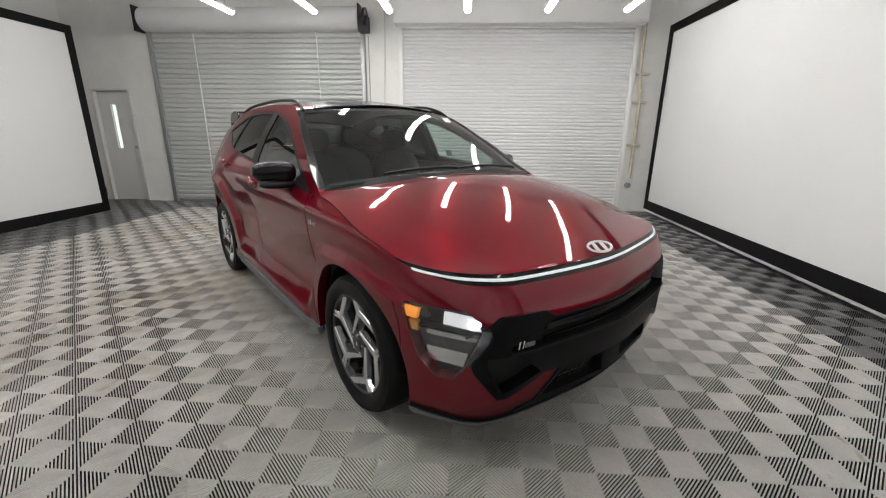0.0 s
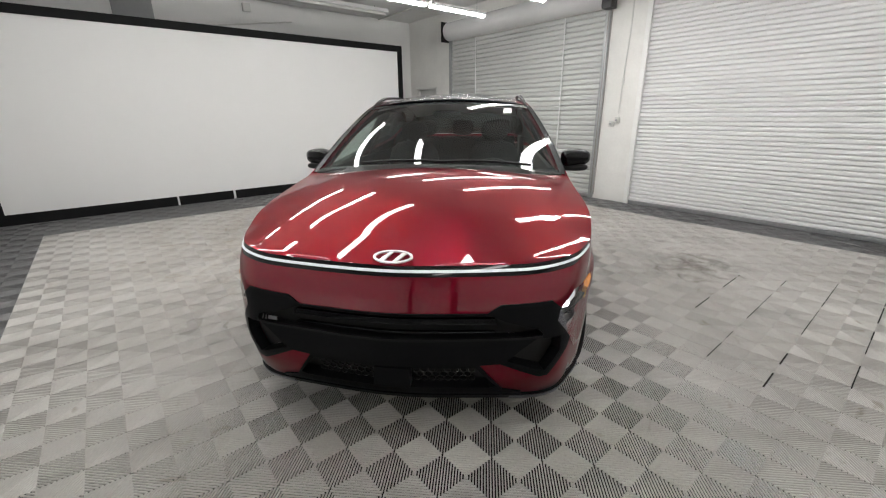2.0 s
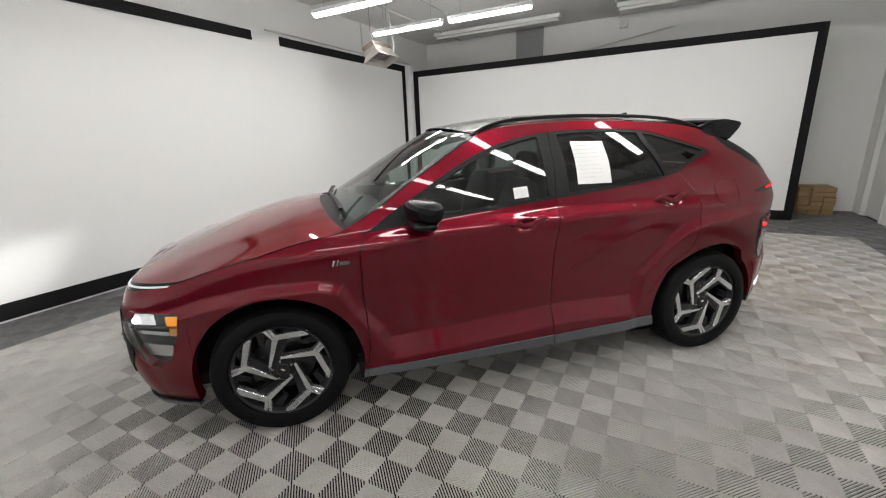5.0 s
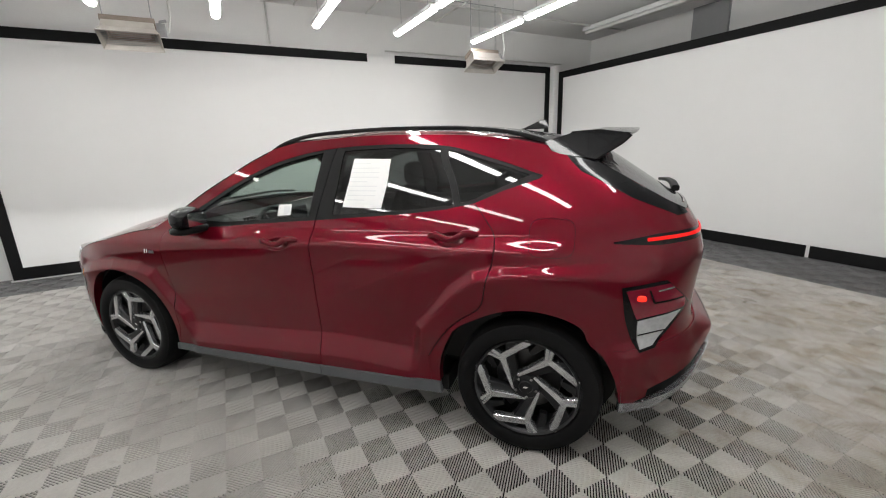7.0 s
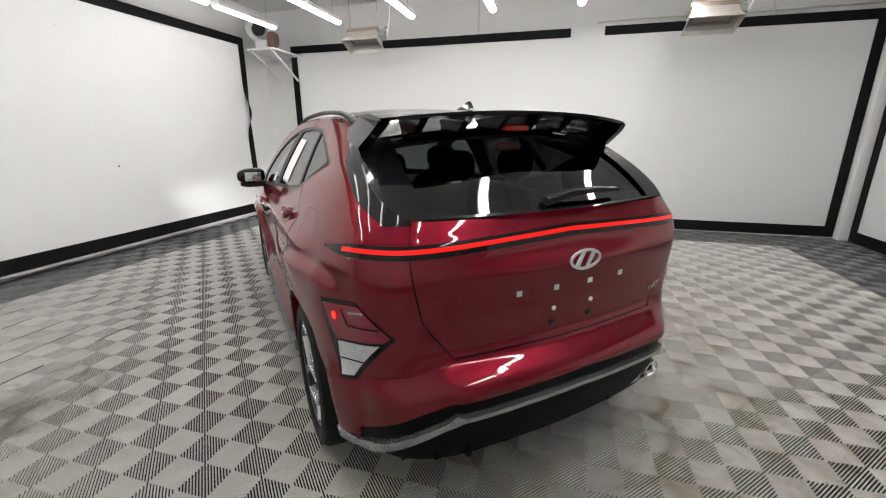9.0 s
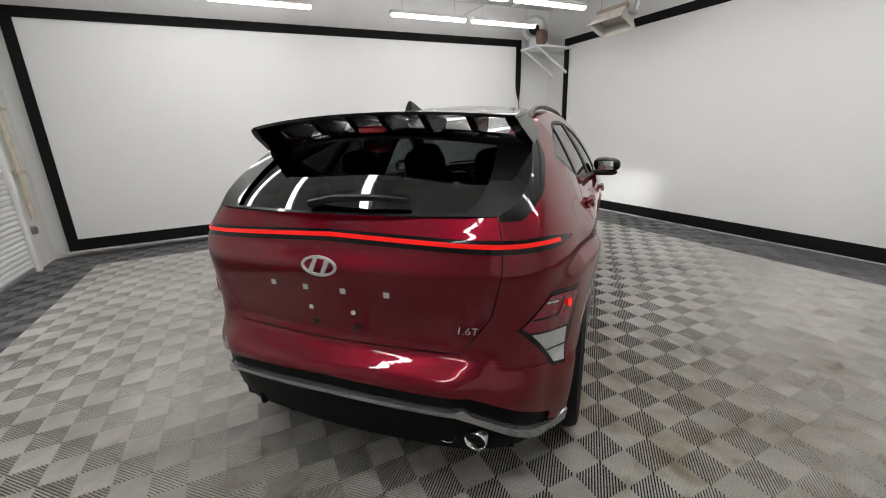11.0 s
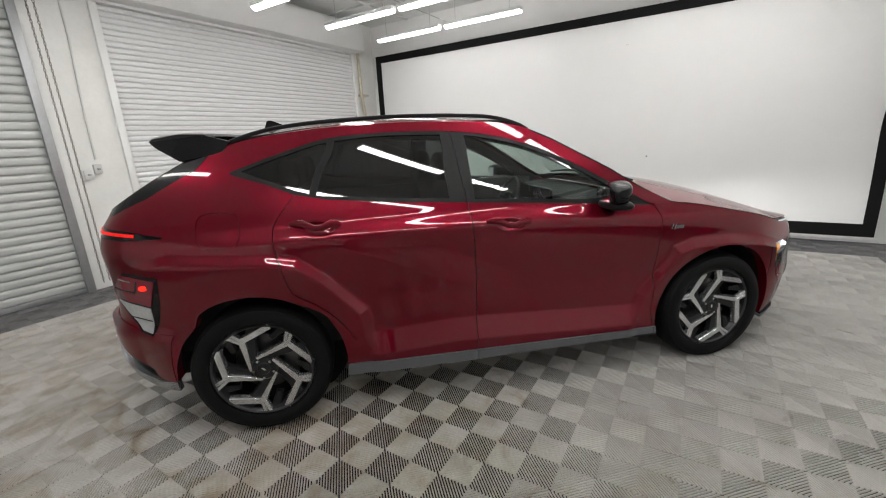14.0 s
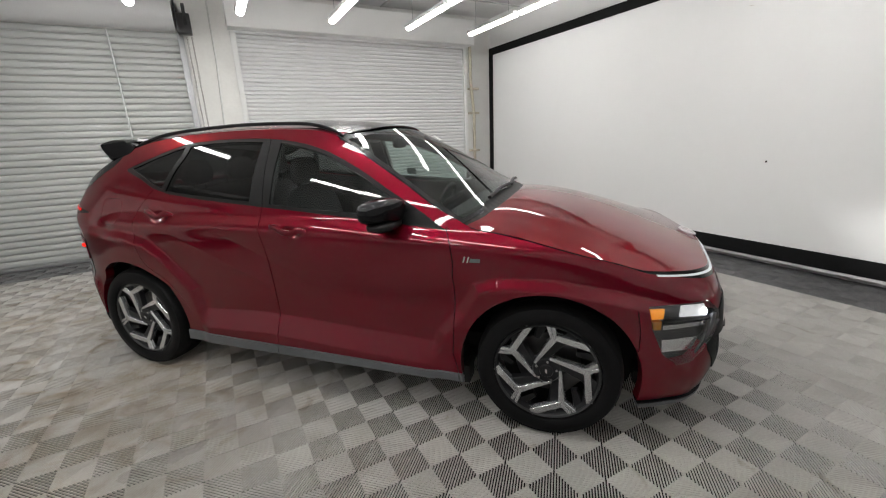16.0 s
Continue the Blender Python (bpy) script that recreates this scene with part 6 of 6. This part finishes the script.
h = heater()
places = [((-2.94, -2.83, 2.72), pose(-2.94, -2.83, 2.72, -24, 0, 180)), ((1.56, -3.03, 2.77), pose(1.56, -3.03, 2.77, -24, 0, 180))]
h.matrix_basis = places[0][1]
h2 = copy_thing(h, places[1][1])
for hh, (c, _) in zip((h, h2), places):
    inv = hh.matrix_basis.inverted()
    for dx in (-0.22, 0.22):
        tube("hanger", [inv @ Vector((c[0] + dx, c[1], c[2] + 0.12)), inv @ Vector((c[0] + dx, c[1], Z_C))], 0.006, M_STEEL, hh, "steel hanger", 6)
    tube("gas_pipe", [inv @ Vector((c[0] - 0.36, c[1], c[2] + 0.05)), inv @ Vector((c[0] - 0.40, c[1], c[2] + 0.20)), inv @ Vector((c[0] - 0.40, c[1] - 0.1, Z_C))], 0.012, M_PIPE, hh, "white gas pipe", 8)
# blower on a corner shelf
fan = thing("blower", "white round blower with a rusty motor on a corner shelf", "blower", "", pose(3.36, -3.30, 2.78))
shelf = box("shelf", (-0.20, -0.678, -0.03), (0.30, 0.24, 0.0), M_LAMPBODY, fan, "white shelf board", 0.004)
for x in (-0.14, 0.22):
    tube("brace", [(x, 0.20, -0.03), (x, -0.45, -0.42)], 0.022, M_LAMPBODY, fan, "white shelf brace", 6)
lathe("housing", [(0.0, -0.13), (0.18, -0.13), (0.20, -0.11), (0.20, 0.08), (0.185, 0.10), (0.13, 0.11), (0.125, 0.13), (0.115, 0.13), (0.11, 0.11), (0.105, -0.05), (0.0, -0.05)], M_LAMPBODY, fan, "white round housing", m=Matrix.Translation((0.20, 0.02, 0.33)) @ Vector((-0.62, 0.72, -0.30)).to_track_quat("Z", "Y").to_matrix().to_4x4(), steps=36)
# black disc set into the opening for its inner shade
lathe("inlet", [(0.0, 0.0), (0.104, 0.0), (0.105, 0.004)], M_BLACKSTEEL, fan, "black disc for the shaded inlet", m=Matrix.Translation((0.20, 0.02, 0.33)) @ Vector((-0.62, 0.72, -0.30)).to_track_quat("Z", "Y").to_matrix().to_4x4() @ Matrix.Translation((0, 0, -0.03)), steps=36)
box("foot", (0.00, -0.14, 0.0), (0.22, 0.12, 0.14), M_LAMPBODY, fan, "white foot", 0.01)
blob("motor", (-0.11, 0.10, 0.13), (0.15, 0.20, 0.24), material("rusty_motor", (0.16, 0.10, 0.08), rough=0.7, grain=0.6, scale=40, stain=0.6, stain_scale=12), fan, "rusty motor", 3.2)
# dark fixtures, duct and conduits along the west wall
fix = thing("batten_lamp", "unlit white batten lamp under the ceiling", "lamp", "", pose(-5.45, -1.9, 3.44))
box("housing", (-0.09, -1.28, 0.0), (0.09, 1.28, 0.07), M_LAMPBODY, fix, bevel=0.01)
box("diffuser", (-0.06, -1.24, -0.05), (0.06, 1.24, -0.001), M_PIPE, fix, "unlit diffuser", 0.015)
for y in (-1.0, 1.0):
    tube("hanger", [(0, y, 0.07), (0, y, Z_C - 3.44)], 0.008, M_STEEL, fix, sides=6)
copy_thing(fix, pose(-5.45, 1.6, 3.44))
duct = box("wall_duct", (X_W + 0.001, -1.75, 2.98), (X_W + 0.06, -1.18, 3.549), material("grey_duct", (0.33, 0.335, 0.34), rough=0.5, grain=0.1, stain=0.15), bevel=0.006)
tagged(duct, "grey sheet metal duct cover high on the wall", "duct")
wc = tube("wall_conduit", [(X_W + 0.03, -2.3, 2.90), (X_W + 0.03, -0.2, 3.03), (X_W + 0.03, 1.2, 3.24)], 0.014, M_PIPE)
tagged(wc, "white conduit along the wall above the screen", "conduit")
jb = box("junction_box", (X_W + 0.001, 0.28, 3.32), (X_W + 0.07, 0.42, 3.46), M_PIPE, bevel=0.006)
tagged(jb, "small grey junction box on the wall", "junction box")
# conduits on the ceiling that feed the lamps
for x in (-2.70, -1.48, -0.40, 0.70, 1.80, 2.86):
    c = tube("ceiling_conduit", [(x + 0.03, -3.9, Z_C - 0.02), (x + 0.03, 4.1, Z_C - 0.02)], 0.014, M_PIPE, sides=8)
    tagged(c, "thin white conduit along the ceiling over lamps", "conduit", "ceiling conduits")
for y in (-3.0, 0.3, 3.2):
    c = tube("ceiling_conduit", [(-6.3, y, Z_C - 0.05), (3.9, y, Z_C - 0.05)], 0.016, M_PIPE, sides=8)
    tagged(c, "thin white conduit across the ceiling", "conduit", "ceiling conduits")
for y in (1.78, -1.45):
    for x0, x1 in ((-2.70, 2.86),):
        c = tube("lamp_wire", [(x0, y, 3.018), (-1.48, y, 3.018), (-0.40, y, 3.018), (0.70, y, 3.018), (1.80, y, 3.018), (x1, y, 3.018)], 0.004, M_STEEL, sides=5)
        tagged(c, "thin steel wire strung between the strip lamps", "wire", "lamp wires")
# conduit over the south screen, with a drop to the border
for pts in ([(-1.75, -3.955, 3.02), (-2.4, -3.955, 3.03), (-3.6, -3.955, 3.02), (-5.6, -3.955, 3.03)], [(-3.95, -3.95, 3.549), (-3.96, -3.95, 3.10), (-4.0, -3.95, 2.95)], [(0.02, -3.955, 3.549), (0.02, -3.955, 2.99)]):
    tagged(tube("wall_conduit", pts, 0.013, M_PIPE, sides=8), "thin white conduit on the wall above the screen", "conduit", "wall conduits")
# cable across the gap in the south screen's border
c = tube("screen_cable", [(-1.25, -3.865, 2.84), (-1.45, -3.87, 2.80), (-1.62, -3.87, 2.86), (-1.95, -3.87, 2.88)], 0.012, M_PIPE, sides=6)
tagged(c, "white cable crossing the gap in the black border", "cable")
# dark open joints between tile rows
rnd = random.Random(5)
for x, y0, y1 in ((1.81, 0.9, 1.9), (2.115, 0.25, 2.1), (2.42, 0.15, 2.3), (2.725, 0.5, 2.6), (3.03, 0.9, 2.4)):
    bm = bmesh.new()
    y = y0
    while y < y1:
        n = 0.12 + 0.25 * rnd.random()
        w = 0.0014 + 0.0022 * rnd.random()
        add_box(bm, (x - w, y, -0.012), (x + w + 0.001 * rnd.random(), min(y1, y + n), 0.0010))
        y += n + (0.03 + 0.35 * rnd.random() ** 3)
    structure(part("floor_joint", bm, M_SEAM), "dark broken open joint between floor tiles", "floor joint")

# ---- floor tiles: ribs that change direction from square to square ----
CELL, TX, TY, NRIB = 0.1524, -0.0184, 0.057, 9
def ribs(vs, fs, x0, y0, kind):
    """The ribs of one square, along one of its diagonals; a rib is a thin slat over the open base."""
    pitch = CELL / NRIB
    for k in range(NRIB * 2):
        rows = []
        for f in (0.26, 0.345, 0.655, 0.74):
            s = (k + f) * pitch
            rows.append(((min(s, CELL), max(0.0, s - CELL)), (max(0.0, s - CELL), min(s, CELL))))
        if kind:
            rows = [((CELL - b[0], b[1]), (CELL - a[0], a[1])) for a, b in rows]
        n = len(vs)
        for (a, b), h in zip(rows, (-0.0075, 0.0, 0.0, -0.0075)):
            vs += [(x0 + a[0], y0 + a[1], h), (x0 + b[0], y0 + b[1], h)]
        for i in (0, 2, 4):
            fs.append((n + i + 1, n + i + 3, n + i + 2, n + i))


def tile_mesh(name, parity, mat):
    vs, fs = [], []
    for i in (0, 1):
        for j in (0, 1):
            ribs(vs, fs, i * CELL, j * CELL, (i + j + parity) % 2)
    me = bpy.data.meshes.new(name)
    me.from_pydata(vs, [], fs)
    me.polygons.foreach_set("use_smooth", [True] * len(me.polygons))
    me.materials.append(mat)
    return me


def floor_material(name, base, dark):
    m = bpy.data.materials.new(name)
    m.use_nodes = True
    nt = m.node_tree
    b = nt.nodes["Principled BSDF"]
    b.inputs["Roughness"].default_value = 0.42
    co = nt.nodes.new("ShaderNodeNewGeometry")
    n = nt.nodes.new("ShaderNodeTexNoise")
    n.inputs["Scale"].default_value = 0.9
    n.inputs["Detail"].default_value = 7
    n.inputs["Distortion"].default_value = 0.8
    n2 = nt.nodes.new("ShaderNodeTexNoise")
    n2.inputs["Scale"].default_value = 70
    n2.inputs["Detail"].default_value = 4
    nt.links.new(co.outputs["Position"], n.inputs["Vector"])
    nt.links.new(co.outputs["Position"], n2.inputs["Vector"])
    info = nt.nodes.new("ShaderNodeObjectInfo")
    mix = nt.nodes.new("ShaderNodeMix")
    mix.data_type = "RGBA"
    mix.inputs["A"].default_value = (*dark, 1)
    mix.inputs["B"].default_value = (*base, 1)
    ramp = nt.nodes.new("ShaderNodeMapRange")
    ramp.inputs["From Min"].default_value = 0.3
    ramp.inputs["From Max"].default_value = 0.62
    nt.links.new(n.outputs["Fac"], ramp.inputs["Value"])
    nt.links.new(ramp.outputs[0], mix.inputs["Factor"])
    val = nt.nodes.new("ShaderNodeMath")
    val.operation = "MULTIPLY_ADD"
    nt.links.new(info.outputs["Random"], val.inputs[0])
    val.inputs[1].default_value = 0.12
    val.inputs[2].default_value = 0.80
    val2 = nt.nodes.new("ShaderNodeMath")
    val2.operation = "MULTIPLY_ADD"
    nt.links.new(n2.outputs["Fac"], val2.inputs[0])
    val2.inputs[1].default_value = 0.3
    nt.links.new(val.outputs[0], val2.inputs[2])
    sc = nt.nodes.new("ShaderNodeVectorMath")
    sc.operation = "SCALE"
    nt.links.new(mix.outputs["Result"], sc.inputs[0])
    nt.links.new(val2.outputs[0], sc.inputs["Scale"])
    # old oily stain beside the car; wide brownish patches darken the floor westward
    last = sc.outputs[0]
    n3 = nt.nodes.new("ShaderNodeTexNoise")
    n3.inputs["Scale"].default_value = 4.5
    n3.inputs["Detail"].default_value = 6
    n3.inputs["Distortion"].default_value = 1.2
    nt.links.new(co.outputs["Position"], n3.inputs["Vector"])
    for cx, cy, rad, tint in ((1.40, 1.90, 0.70, (0.45, 0.43, 0.41)), (-1.45, 0.05, 1.2, (0.84, 0.78, 0.70)), (-3.2, 1.7, 2.6, (0.80, 0.75, 0.68)), (-2.3, -0.6, 3.4, (0.86, 0.83, 0.79)), (-1.6, 2.6, 2.4, (0.84, 0.80, 0.75))):
        d = nt.nodes.new("ShaderNodeVectorMath")
        d.operation = "DISTANCE"
        d.inputs[1].default_value = (cx, cy, 0)
        nt.links.new(co.outputs["Position"], d.inputs[0])
        near = nt.nodes.new("ShaderNodeMapRange")
        near.inputs["From Min"].default_value = 0.0
        near.inputs["From Max"].default_value = rad
        near.inputs["To Min"].default_value = 0.22
        near.inputs["To Max"].default_value = -0.20
        nt.links.new(d.outputs["Value"], near.inputs["Value"])
        su = nt.nodes.new("ShaderNodeMath")
        nt.links.new(near.outputs[0], su.inputs[0])
        nt.links.new(n3.outputs["Fac"], su.inputs[1])
        cut = nt.nodes.new("ShaderNodeMapRange")
        cut.inputs["From Min"].default_value = 0.46
        cut.inputs["From Max"].default_value = 0.76
        nt.links.new(su.outputs[0], cut.inputs["Value"])
        mx = nt.nodes.new("ShaderNodeMix")
        mx.data_type = "RGBA"
        mx.blend_type = "MULTIPLY"
        mx.inputs["B"].default_value = (*tint, 1)
        nt.links.new(cut.outputs[0], mx.inputs["Factor"])
        nt.links.new(last, mx.inputs["A"])
        last = mx.outputs["Result"]
    nt.links.new(last, b.inputs["Base Color"])
    rr = nt.nodes.new("ShaderNodeMapRange")
    rr.inputs["To Min"].default_value = 0.20
    rr.inputs["To Max"].default_value = 0.42
    nt.links.new(n.outputs["Fac"], rr.inputs["Value"])
    nt.links.new(rr.outputs[0], b.inputs["Roughness"])
    return m


M_TILE = floor_material("grey_ribbed_tile", (0.49, 0.477, 0.452), (0.37, 0.358, 0.335))
M_TILEDARK = floor_material("charcoal_ribbed_tile", (0.135, 0.135, 0.138), (0.10, 0.10, 0.102))
floor = bpy.data.objects["floor"]
light_tile = tile_mesh("tile", 1, M_TILE)
# tiles near the car's circle stand alone; the rest are joined
SIDE = 2 * CELL
near, far_l, far_d = [], [], []
DARK_W, DARK_E, DARK_S, DARK_N = -4.35, 3.40, -3.25, 3.45
for i in range(-22, 15):
    for j in range(-15, 15):
        x, y = TX + i * SIDE, TY + CELL + j * SIDE
        if x < X_W - 0.2 or x > X_E or y < Y_S - 0.2 or y > Y_N:
            continue
        dark = not (DARK_W < x + CELL < DARK_E and DARK_S < y + CELL < DARK_N)
        if not dark and -2.6 < x < 2.6 and -2.6 < y < 2.6:
            near.append((x, y))
        else:
            (far_d if dark else far_l).append((x, y))
for x, y in near:
    ob = new("tile", light_tile)
    ob.parent = floor
    ob.location = (x, y, 0)
for name, mat, spots in (("tile_field", M_TILE, far_l), ("dark_tile_border", M_TILEDARK, far_d)):
    src = tile_mesh("src", 1, mat)
    v0 = [tuple(v.co) for v in src.vertices]
    f0 = [tuple(p.vertices) for p in src.polygons]
    vs, fs = [], []
    for x, y in spots:
        n = len(vs)
        vs += [(a + x, b + y, c) for a, b, c in v0]
        fs += [tuple(n + k for k in f) for f in f0]
    ob = mesh_object(name, vs, fs, mat, floor, smooth=True)
    ob["kind"] = "stuff"
